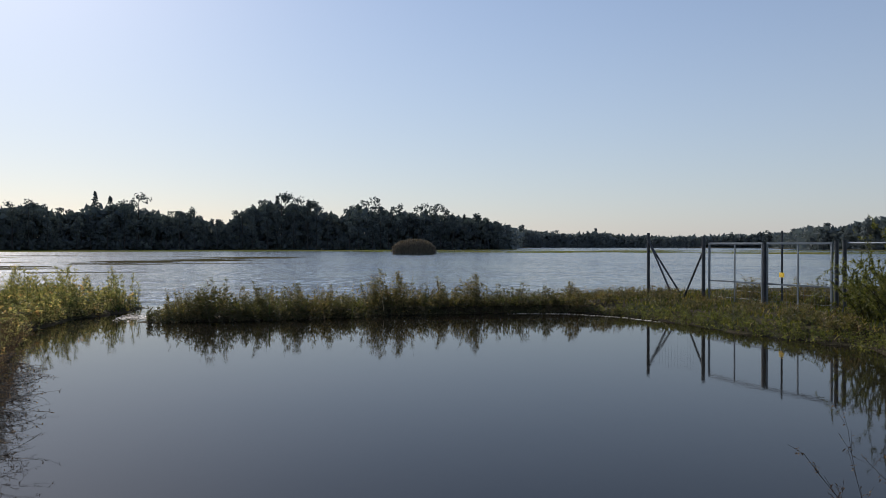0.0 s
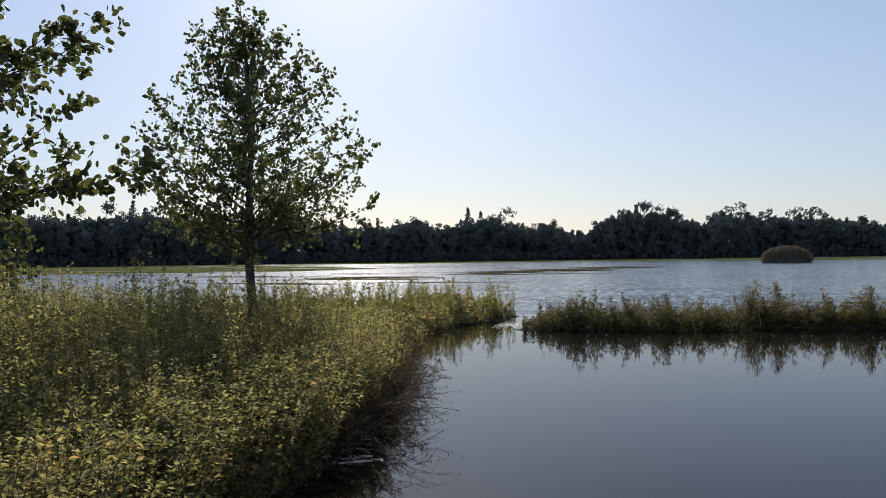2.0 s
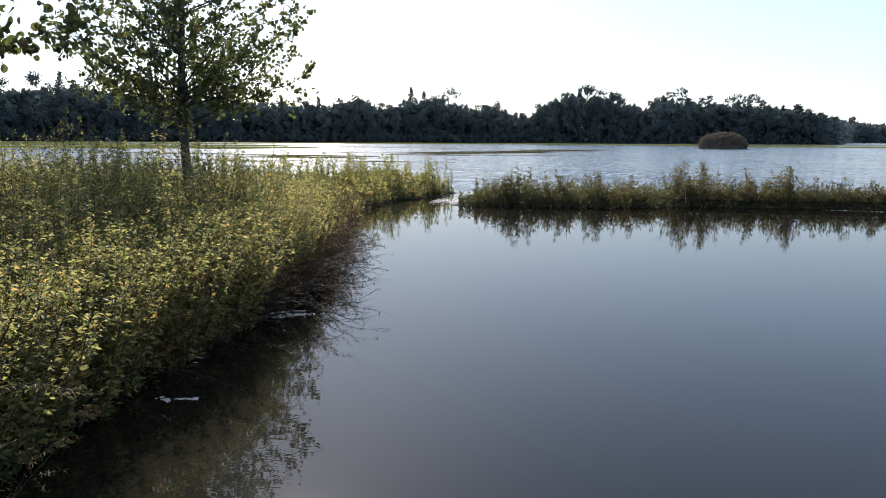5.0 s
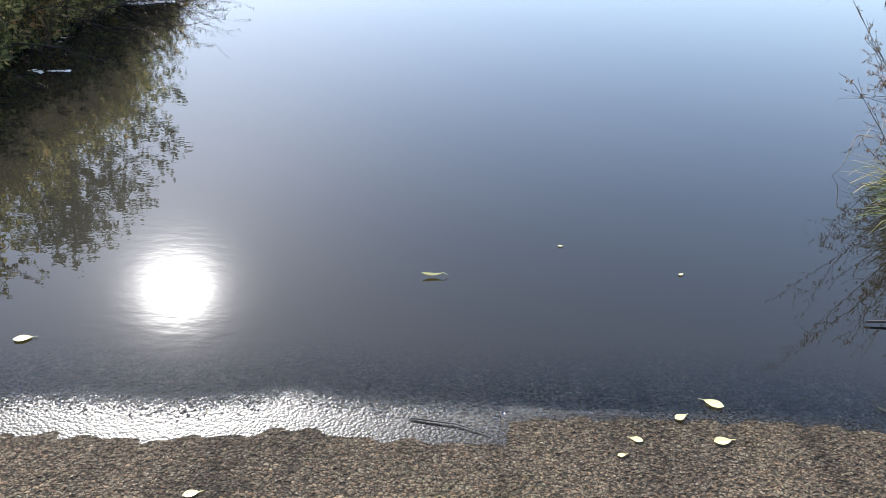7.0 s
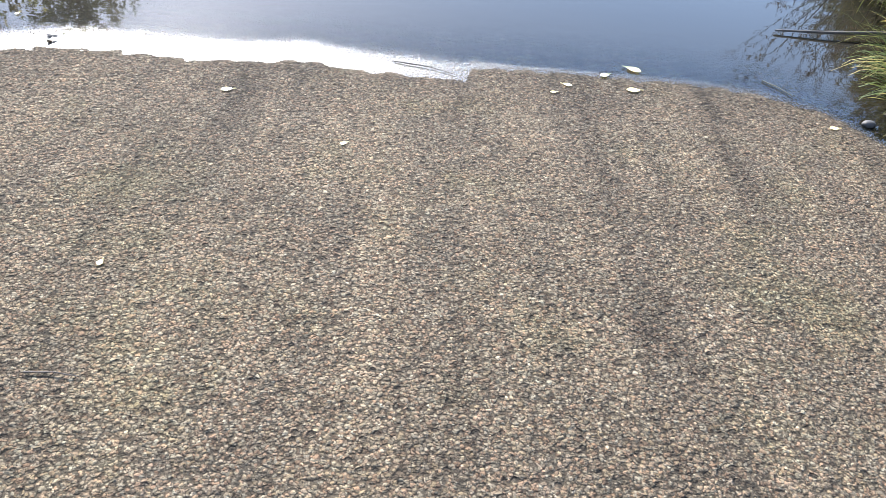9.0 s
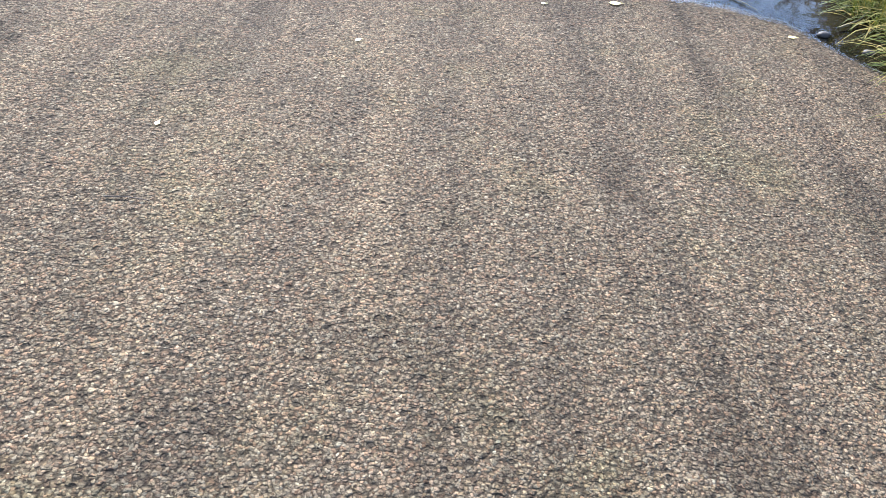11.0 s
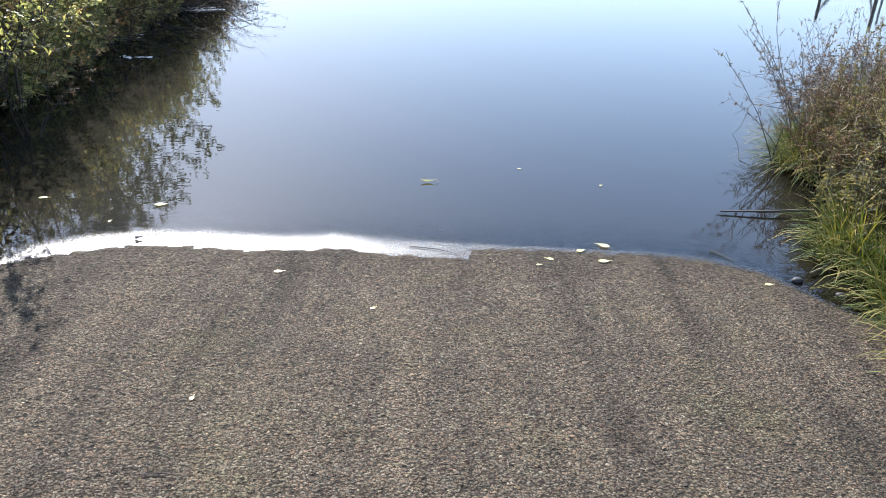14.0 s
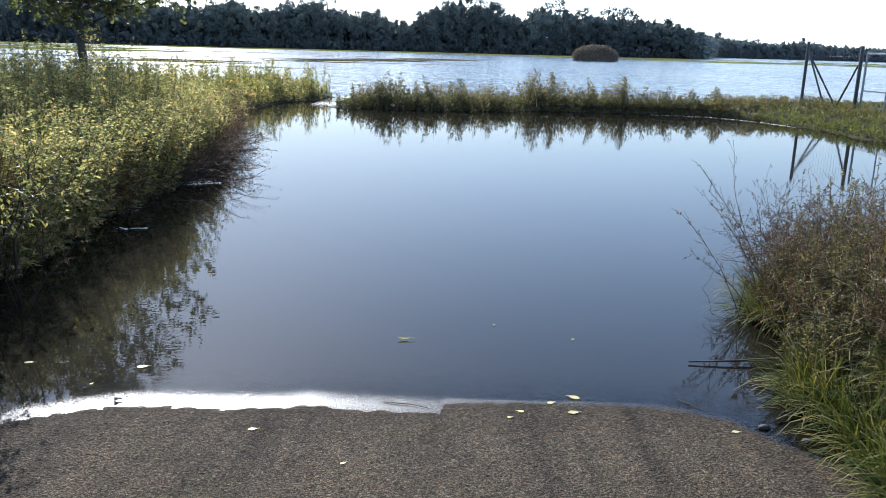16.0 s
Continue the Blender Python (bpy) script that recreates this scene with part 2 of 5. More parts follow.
def earth_material():
    n = Nodes("earth")
    a, b = n.noise(0.6, 5), n.noise(14.0, 5, 0.7)
    color = n.mix(n.step(a, 0.4, 0.65), n.ramp(b, [(0.3, (0.03, 0.024, 0.015)), (0.7, (0.075, 0.058, 0.034))]),
                  n.ramp(b, [(0.3, (0.018, 0.024, 0.009)), (0.7, (0.042, 0.046, 0.018))]))
    return n.done(n.surface(color, 0.9, normal=n.bump(b, 0.8, 0.05), specular=0.1))


ASPHALT, WATER, EARTH = asphalt_material(), water_material(), earth_material()
HERB = foliage("herb_leaves", [(0.18, (0.021, 0.029, 0.016)), (0.4, (0.07, 0.084, 0.043)), (0.6, (0.155, 0.158, 0.082)), (0.8, (0.255, 0.225, 0.125)), (1.0, (0.31, 0.175, 0.105))], (0.56, 0.54, 0.25), 0.62, 0.5, 0.26, 1.3)
HERB_DARK = foliage("weed_leaves", [(0.1, (0.03, 0.036, 0.016)), (0.5, (0.075, 0.078, 0.035)), (0.8, (0.15, 0.125, 0.065)), (1.0, (0.25, 0.2, 0.125))], (0.4, 0.36, 0.15), 0.4, 0.58, 0.28, 0.8)
HERB_GREEN = foliage("green_weed_leaves", [(0.15, (0.026, 0.036, 0.018)), (0.45, (0.075, 0.088, 0.038)), (0.75, (0.135, 0.136, 0.068)), (1.0, (0.24, 0.2, 0.115))], (0.5, 0.47, 0.18), 0.53, 0.48, 0.28, 0.9)
DYKE_WEED = foliage("dyke_weed_leaves", [(0.15, (0.02, 0.028, 0.015)), (0.5, (0.05, 0.058, 0.027)), (0.8, (0.105, 0.09, 0.05)), (1.0, (0.19, 0.135, 0.085))], (0.36, 0.35, 0.15), 0.38, 0.5, 0.3, 0.9)
REED = foliage("reed_leaves", [(0.1, (0.03, 0.05, 0.028)), (0.6, (0.07, 0.095, 0.042)), (1.0, (0.16, 0.14, 0.065))], (0.24, 0.28, 0.08), 0.38)
GRASS = foliage("grass_blades", [(0.1, (0.014, 0.026, 0.008)), (0.45, (0.042, 0.064, 0.013)), (0.68, (0.1, 0.108, 0.024)), (0.86, (0.27, 0.21, 0.075)), (1.0, (0.4, 0.32, 0.16))], (0.3, 0.3, 0.05), 0.28, 0.6, 0.12, 0.6)
DRY = foliage("dry_weed", [(0.15, (0.024, 0.014, 0.009)), (0.5, (0.09, 0.055, 0.03)), (0.74, (0.19, 0.13, 0.07)), (0.9, (0.36, 0.28, 0.17)), (1.0, (0.45, 0.38, 0.25))], (0.3, 0.22, 0.11), 0.26, 0.7, 0.15, 0.9)
TREE_LEAF = foliage("tree_leaves", [(0.1, (0.026, 0.036, 0.016)), (0.5, (0.048, 0.062, 0.024)), (0.8, (0.085, 0.09, 0.034)), (1.0, (0.16, 0.11, 0.055))], (0.38, 0.4, 0.15), 0.42, 0.42, 0.45, 0.7)
# far wood: air haze is put into the leaf colour, paler and bluer
WOOD_LEAF_HAZED = foliage("far_leaves_hazed", [(0.1, (0.08, 0.098, 0.11)), (0.5, (0.105, 0.128, 0.135)), (0.85, (0.14, 0.16, 0.145)), (1.0, (0.17, 0.18, 0.14))], (0.16, 0.19, 0.17), 0.2, 0.9, 0.02, 0.5)
STRAW = foliage("straw", [(0.2, (0.07, 0.048, 0.03)), (0.5, (0.17, 0.125, 0.08)), (0.8, (0.33, 0.26, 0.17)), (1.0, (0.5, 0.42, 0.3))], (0.28, 0.24, 0.16), 0.2, 0.7, 0.15)
# distant hill: paler still, more haze painted into the leaf colour
FAR_LEAF_HAZED = foliage("distant_leaves_hazed", [(0.1, (0.125, 0.148, 0.155)), (0.6, (0.15, 0.172, 0.172)), (1.0, (0.18, 0.192, 0.165))], (0.2, 0.23, 0.21), 0.18, 0.9, 0.02)
SHRUB_LEAF = foliage("shrub_leaves", [(0.15, (0.028, 0.04, 0.018)), (0.55, (0.075, 0.09, 0.034)), (0.88, (0.155, 0.15, 0.058)), (1.0, (0.23, 0.19, 0.085))], (0.42, 0.43, 0.12), 0.4, 0.55, 0.25, 0.7)
RAFT = foliage("brown_weed", [(0.1, (0.04, 0.036, 0.02)), (0.6, (0.065, 0.06, 0.03)), (1.0, (0.1, 0.09, 0.05))], (0.08, 0.07, 0.03), 0.05, 0.9, 0.0)
FOAM = plain("pale_foam", (0.62, 0.57, 0.5), 0.8, 0.0, 0.2, 40)
WEED_MAT = foliage("floating_weed", [(0.1, (0.075, 0.095, 0.025)), (0.6, (0.12, 0.135, 0.04)), (1.0, (0.18, 0.16, 0.06))], (0.15, 0.2, 0.04), 0.1, 0.9, 0.0)
BARK = bark("bark", (0.02, 0.018, 0.016), (0.055, 0.05, 0.045))
STALK = plain("stalks", (0.085, 0.07, 0.035), 0.8)
TWIG = plain("dark_twigs", (0.03, 0.023, 0.018), 0.8)
STEEL = plain("galvanised_steel", (0.2, 0.225, 0.25), 0.42, 0.85, 0.2, 30)
DARK_STEEL = plain("weathered_steel", (0.06, 0.065, 0.07), 0.5, 0.6, 0.3, 20)
YELLOW = plain("yellow_plate", (0.75, 0.5, 0.03), 0.45, 0.0, 0.1)
LEAF_YELLOW = foliage("fallen_leaf", [(0.1, (0.46, 0.4, 0.14)), (0.45, (0.58, 0.52, 0.24)), (1.0, (0.66, 0.62, 0.42))], (0.5, 0.46, 0.2), 0.2)
STONE = plain("stone", (0.018, 0.016, 0.015), 0.7, 0.0, 0.4, 60)
ISLET = foliage("islet_reed", [(0.1, (0.09, 0.07, 0.052)), (0.5, (0.16, 0.14, 0.105)), (1.0, (0.27, 0.235, 0.18))], (0.25, 0.22, 0.16), 0.25, 0.7)


# ---- mesh helpers ----
rng = np.random.default_rng(7)


class Soup:
    """Triangles gathered in numpy and turned into one mesh."""

    def __init__(self):
        self.v, self.f, self.m, self.count = [], [], [], 0

    def add(self, verts, tris, mat=0):
        """verts (n, k, 3): n pieces of k corners; tris: rows of three corners of a piece."""
        n, k = verts.shape[:2]
        t = np.asarray(tris)[None] + (np.arange(n) * k)[:, None, None] + self.count
        self.v.append(verts.reshape(-1, 3))
        self.f.append(t.reshape(-1, 3))
        self.m.append(np.full(n * len(tris), mat, np.int32))
        self.count += n * k

    def mesh(self, name, mats, smooth=False):
        v, f, m = np.concatenate(self.v), np.concatenate(self.f), np.concatenate(self.m)
        me = bpy.data.meshes.new(name)
        me.vertices.add(len(v))
        me.vertices.foreach_set("co", v.astype(np.float32).ravel())
        me.loops.add(3 * len(f))
        me.polygons.add(len(f))
        me.polygons.foreach_set("loop_start", np.arange(0, 3 * len(f), 3, dtype=np.int32))
        me.loops.foreach_set("vertex_index", f.astype(np.int32).ravel())
        me.polygons.foreach_set("material_index", m)
        if smooth:
            me.polygons.foreach_set("use_smooth", np.ones(len(f), bool))
        for mat in mats:
            me.materials.append(mat)
        me.update(calc_edges=True)
        return me


def unit(v):
    return v / np.maximum(np.linalg.norm(v, axis=-1, keepdims=True), 1e-9)


def frame_of(way):
    """Two directions across each way."""
    side = np.cross(way, np.where(np.abs(way[:, 2:3]) > 0.95, [[1.0, 0, 0]], [[0, 0, 1.0]]))
    side = unit(side)
    return side, np.cross(side, way)


def add_leaves(soup, base, way, length, width, mat=0, fold=0.25, spin=None):
    """Folded kite leaves from base along way."""
    way = unit(way)
    side, up = frame_of(way)
    spin = rng.normal(0, 0.5, len(base)) if spin is None else spin
    c, s = np.cos(spin)[:, None], np.sin(spin)[:, None]
    side, up = c * side + s * up, c * up - s * side
    length, width = np.asarray(length)[:, None], np.asarray(width)[:, None]
    mid = base + way * length * 0.42
    lift = up * width * fold
    v = np.stack([base, mid + side * width / 2 + lift, base + way * length - lift * 0.5, mid - side * width / 2 + lift], 1)
    soup.add(v, [(0, 1, 2), (0, 2, 3)], mat)


def add_round_leaves(soup, base, way, length, width, mat=0, spin=None):
    """Broad six-cornered leaves."""
    way = unit(way)
    side, up = frame_of(way)
    spin = rng.normal(0, 0.9, len(base)) if spin is None else spin
    c, s = np.cos(spin)[:, None], np.sin(spin)[:, None]
    side, up = c * side + s * up, c * up - s * side
    length, width = np.asarray(length)[:, None], np.asarray(width)[:, None]
    v = [base]
    for a, b in ((0.16, 0.3), (0.45, 0.5), (0.8, 0.36)):
        v.append(base + way * length * a + side * width * b + up * width * 0.22 * b)
    v.append(base + way * length - up * width * 0.1)
    for a, b in ((0.8, 0.36), (0.45, 0.5), (0.16, 0.3)):
        v.append(base + way * length * a - side * width * b + up * width * 0.22 * b)
    soup.add(np.stack(v, 1), [(0, 1, 2), (0, 2, 4), (2, 3, 4), (0, 4, 6), (4, 5, 6), (0, 6, 7)], mat)


def add_tubes(soup, p, q, r0, r1, mat=0, sides=3):
    """Tapered rods from p to q."""
    way = unit(q - p)
    side, up = frame_of(way)
    r0, r1 = np.asarray(r0)[..., None] * np.ones((len(p), 1)), np.asarray(r1)[..., None] * np.ones((len(p), 1))
    ring0, ring1 = [], []
    for k in range(sides):
        a = 2 * math.pi * k / sides
        off = math.cos(a) * side + math.sin(a) * up
        ring0.append(p + off * r0)
        ring1.append(q + off * r1)
    v = np.stack(ring0 + ring1, 1)
    t = []
    for k in range(sides):
        j = (k + 1) % sides
        t += [(k, j, sides + j), (k, sides + j, sides + k)]
    soup.add(v, t, mat)


def add_blades(soup, base, turn, length, width, lean, droop, mat=0):
    """Curved grass blades: turn is the compass way they lean, droop how far they bend over."""
    out = np.stack([np.cos(turn), np.sin(turn), 0 * turn], 1)
    side = np.stack([-np.sin(turn), np.cos(turn), 0 * turn], 1)
    length, width, lean, droop = (np.asarray(a)[:, None] for a in (length, width, lean, droop))
    at, rows = base, []
    n = 4
    for k in range(n):
        ang = lean + droop * (k / (n - 1))
        w = width * (1 - k / n) ** 0.6 / 2
        rows += [at - side * w, at + side * w]
        at = at + (np.cos(ang) * np.array([[0, 0, 1.0]]) + np.sin(ang) * out) * length / n
    rows.append(at)
    t = []
    for k in range(n - 1):
        t += [(2 * k, 2 * k + 1, 2 * k + 3), (2 * k, 2 * k + 3, 2 * k + 2)]
    t.append((2 * n - 2, 2 * n - 1, 2 * n))
    soup.add(np.stack(rows, 1), t, mat)


def part(name, data, parent, label=""):
    ob = new(name, data)
    ob.parent = parent
    return tagged(ob, label)


def from_bm(name, bm, material, smooth=False):
    me = bpy.data.meshes.new(name)
    bm.normal_update()
    bm.to_mesh(me)
    bm.free()
    me.materials.append(material)
    if smooth:
        for p in me.polygons:
            p.use_smooth = True
    return me


def rod(bm, p, q, r, sides=8):
    """A round rod between two points."""
    p, q = Vector(p), Vector(q)
    m = Matrix.Translation((p + q) / 2) @ (q - p).to_track_quat("Z", "Y").to_matrix().to_4x4()
    bmesh.ops.create_cone(bm, cap_ends=True, segments=sides, radius1=r, radius2=r, depth=(q - p).length, matrix=m)


def bar(bm, p, q, w, h):
    """A square bar between two points."""
    p, q = Vector(p), Vector(q)
    m = Matrix.Translation((p + q) / 2) @ (q - p).to_track_quat("Z", "Y").to_matrix().to_4x4() @ Matrix.Diagonal((w, h, (q - p).length, 1))
    bmesh.ops.create_cube(bm, size=1.0, matrix=m)


# ---- lie of the land ----
EDGE_X = (-3.0, -1.92, -1.73, -1.51, -1.26, -1.0, -0.74, -0.65, -0.48, -0.01, 0.012, 0.31, 0.58, 0.85, 1.11, 1.34, 1.46, 1.51, 2.2)
EDGE_Y = (2.0, 2.72, 2.83, 2.92, 2.94, 2.93, 2.97, 3.01, 2.975, 2.96, 3.08, 3.1, 3.1, 3.11, 3.08, 2.97, 2.81, 2.74, 2.0)
BANK_Y = (-50, 0.0, 2.0, 3.0, 5.0, 6.7, 8.3, 9.1, 11.0, 14.9, 19.4, 22.4, 24.4, 26.0, 26.6)
BANK_X = (-2.5, -2.4, -2.4, -2.8, -3.32, -3.46, -3.46, -3.36, -3.5, -4.3, -5.15, -4.9, -4.0, -3.9, -5.5)
RIGHT_Y = (-50, 0.0, 2.4, 3.1, 4.5, 5.7, 7.0, 8.5, 10.1, 12.3, 14.6, 16.7, 18.9, 21.0, 22.3)
RIGHT_X = (1.95, 1.9, 1.75, 1.74, 2.05, 2.75, 3.9, 6.0, 8.2, 9.1, 9.4, 8.7, 8.55, 8.1, 7.0)
SLOPE = 0.032


def wobble(x, y, scale, seed=0.0):
    """Smooth pseudo-noise of two coordinates, about -1 to 1."""
    return (np.sin(x * 1.7 * scale + 3 * np.sin(y * 0.9 * scale + seed)) + np.sin(y * 2.3 * scale + 2 * np.sin(x * 1.1 * scale + 1.3 + seed))) / 2


def shore_radius(x, y):
    """How far the far shore lies in a direction."""
    az = np.degrees(np.arctan2(x, y))
    return np.interp(az, (-180, -90, -60, -35, -15, 5, 12, 16.3, 17.3, 24, 34, 36, 50, 90, 180),
                     (60, 120, 230, 260, 255, 290, 310, 320, 560, 620, 620, 380, 240, 120, 60))


def land_height(x, y):
    """Height of the ground over the water level."""
    jag = 0.15 * wobble(x, y, 2.1)
    left = np.minimum(np.interp(y, BANK_Y, BANK_X) - x + jag, np.interp(x, (-40, -14, -6, -4), (17.4, 20.4, 26.4, 26.9)) - y)
    right = x - np.interp(y, RIGHT_Y, RIGHT_X) + jag
    right = np.where(y < 22.3, right, np.minimum(x + 3.4, 12.0))
    back = np.interp(x, (-4, -1, 4, 9, 16, 40), (25.4, 25.4, 25.9, 26.9, 29.4, 30.4)) - y
    front = y - np.interp(x, (-3.2, -1.2, 1, 2.5, 5.6, 7.1, 8.0), (21.4, 21.3, 21.8, 22.4, 22.45, 22.3, 21.1))
    right_land = np.minimum(right, back)
    isle = np.minimum(np.minimum(front, back), x + 3.3) + jag
    d = np.maximum(np.maximum(left, right_land), isle)
    z = np.clip(d * 0.22, -0.55, np.where((y > 20.4) & (x > -3.3) & (x < 8), 0.1, 0.2)) + np.clip(d * 0.02, 0, 0.12)
    south = -0.2 - y
    z = np.maximum(z, np.clip(south * 0.04, -0.5, 0.4))
    lane = np.interp(x, EDGE_X, EDGE_Y) - y
    in_lane = (x > -2.75) & (x < 2.1) & (y < 20)
    z = np.where(in_lane, np.minimum(z, np.clip(lane * SLOPE, -0.5, 0.35)), z)
    r = np.hypot(x, y)
    far = r - shore_radius(x, y)
    return np.where(r > 45, np.maximum(z * 0 - 0.55 + np.clip(far * 0.1, 0, 1.0), -0.55), z)


def road_height(x, y):
    over = np.interp(x, EDGE_X, EDGE_Y) - y
    drop = np.where((over < 0) & (x > 0), np.maximum(over * SLOPE * 0.9, -0.003), 0.0)
    return np.clip(over * SLOPE + drop, -0.5, 0.4)


def sheet(name, xs, ys, height, material, attribute=None, values=None):
    gx, gy = np.meshgrid(xs, ys)
    z = height(gx, gy)
    v = np.stack([gx, gy, z], -1).reshape(-1, 3)
    nx, ny = len(xs), len(ys)
    i = (np.arange(ny - 1)[:, None] * nx + np.arange(nx - 1)[None]).ravel()
    f = np.stack([i, i + 1, i + nx + 1, i + nx], 1)
    me = bpy.data.meshes.new(name)
    me.vertices.add(len(v))
    me.vertices.foreach_set("co", v.astype(np.float32).ravel())
    me.loops.add(4 * len(f))
    me.polygons.add(len(f))
    me.polygons.foreach_set("loop_start", np.arange(0, 4 * len(f), 4, dtype=np.int32))
    me.loops.foreach_set("vertex_index", f.astype(np.int32).ravel())
    me.polygons.foreach_set("use_smooth", np.ones(len(f), bool))
    me.materials.append(material)
    me.update(calc_edges=True)
    if attribute:
        a = me.attributes.new(attribute, "FLOAT", "POINT")
        a.data.foreach_set("value", values(gx, gy).astype(np.float32).ravel())
    return new(name, me)


def spread_lines(fine_low, fine_high, step, far_low, far_high, grow=1.25):
    """Grid lines: evenly close inside, ever wider outside."""
    inner = np.arange(fine_low, fine_high + step / 2, step)
    up, down, s = [inner[-1]], [inner[0]], step
    while up[-1] < far_high or down[-1] > far_low:
        s *= grow
        up.append(min(up[-1] + s, far_high)) if up[-1] < far_high else None
        down.append(max(down[-1] - s, far_low)) if down[-1] > far_low else None
    return np.array(down[:0:-1] + inner.tolist() + up[1:])


ground = sheet("ground", spread_lines(-26, 20, 0.34, -2800, 2800, 1.12), spread_lines(-4, 30, 0.34, -2800, 2800, 1.12),
               lambda x, y: land_height(x, y) - 0.03 * ((x > -2.8) & (x < 2.1) & (y < 12)) , EARTH)
tagged(ground, "damp brown earth bank with thin grass", "ground", kind="structure")

road = sheet("road", np.arange(-2.45, 2.0, 0.02), spread_lines(2.5, 3.3, 0.015, -9.0, 8.0, 1.2),
             lambda x, y: road_height(x, y) + 0.0006 * wobble(x, y, 30), ASPHALT,
             "wet", lambda x, y: np.clip((0.012 - road_height(x, y)) / 0.012, 0, 1))
tagged(road, "worn grey-brown asphalt lane running down into flood water", "road", kind="structure")

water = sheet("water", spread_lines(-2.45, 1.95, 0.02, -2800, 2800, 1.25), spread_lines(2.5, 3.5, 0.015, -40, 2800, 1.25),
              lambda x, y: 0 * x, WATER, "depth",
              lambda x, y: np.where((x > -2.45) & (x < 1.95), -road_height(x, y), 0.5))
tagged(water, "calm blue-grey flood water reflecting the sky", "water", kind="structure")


# ---- far woods ----
TOP_AZ = (-60, -50, -43, -38, -33, -30, -26, -22, -19, -17, -15.2, -13.5, -11.5, -9.3, -7.2, -6.8, -5.9, -4.8, -3.2, -2.2, -0.1, 2.5, 4.5, 5.6, 7, 9, 11, 13.5, 15.5, 16.7)
TOP_RISE = (95, 95, 88, 86, 92, 80, 74, 68, 64, 68, 80, 60, 78, 83, 60, 50, 73, 48, 43, 66, 93, 80, 60, 85, 72, 70, 68, 60, 48, 38)
HILL_AZ = (15.5, 17, 18.5, 20.5, 22.4, 24.5, 28, 32, 35, 35.6, 38, 39, 42, 60)
HILL_RISE = (36, 33, 28, 21, 26, 18, 15, 20, 23, 34, 34, 48, 62, 70)


def add_far_tree(soup, x, y, z, h, kind):
    """A distant tree: trunk and clumps of leaf in a lobed crown."""
    base = np.array([x, y, z])
    wide = h * (0.2 if kind == "spruce" else rng.uniform(0.19, 0.34))
    add_tubes(soup, base[None], (base + [0, 0, h * 0.9])[None], [h * 0.014], [0.05], 1, 5)
    n = int((900 if kind == "broad" else 560) * (0.3 if y > 430 else 1.0))
    if kind == "spruce":
        u = rng.uniform(0.03, 1, n) ** 0.8
        r = wide * (1 - u) * rng.uniform(0.4, 1.15, n) + 0.15
        a = rng.uniform(0, 2 * math.pi, n)
        p = base + np.stack([r * np.cos(a), r * np.sin(a), h * (0.08 + 0.92 * u)], 1)
    elif kind == "pine":
        lobes = rng.normal(0, 1, (6, 3)) * [h * 0.07, h * 0.07, 0]
        lobes[:, 2] = h * rng.uniform(0.4, 0.95, 6)
        pick = rng.integers(0, 6, n)
        p = base + lobes[pick] + unit(rng.normal(0, 1, (n, 3))) * rng.uniform(0.3, 1.0, (n, 1)) * [h * 0.1, h * 0.1, h * 0.08]
    else:
        lobes = rng.normal(0, 1, (14, 3)) * [wide * 0.55, wide * 0.55, 0]
        lobes[:, 2] = h * np.linspace(0.14, 0.93, 14)
        lobes[:, :2] *= np.interp(lobes[:, 2] / h, (0.2, 0.65, 0.9), (1, 1, 0.5))[:, None]
        pick = rng.integers(0, 14, n)
        p = base + lobes[pick] + unit(rng.normal(0, 1, (n, 3))) * rng.uniform(0.5, 1.0, (n, 1)) * [wide * 0.36, wide * 0.36, h * 0.07]
    size = rng.uniform(0.26, 0.6, n) * (h / 16) ** 0.5 * math.hypot(x, y) / 270
    add_leaves(soup, p, rng.normal(0, 1, (n, 3)) + [0, 0, -0.25], size * 1.3, size, 0, 0.2, rng.uniform(-3, 3, n))


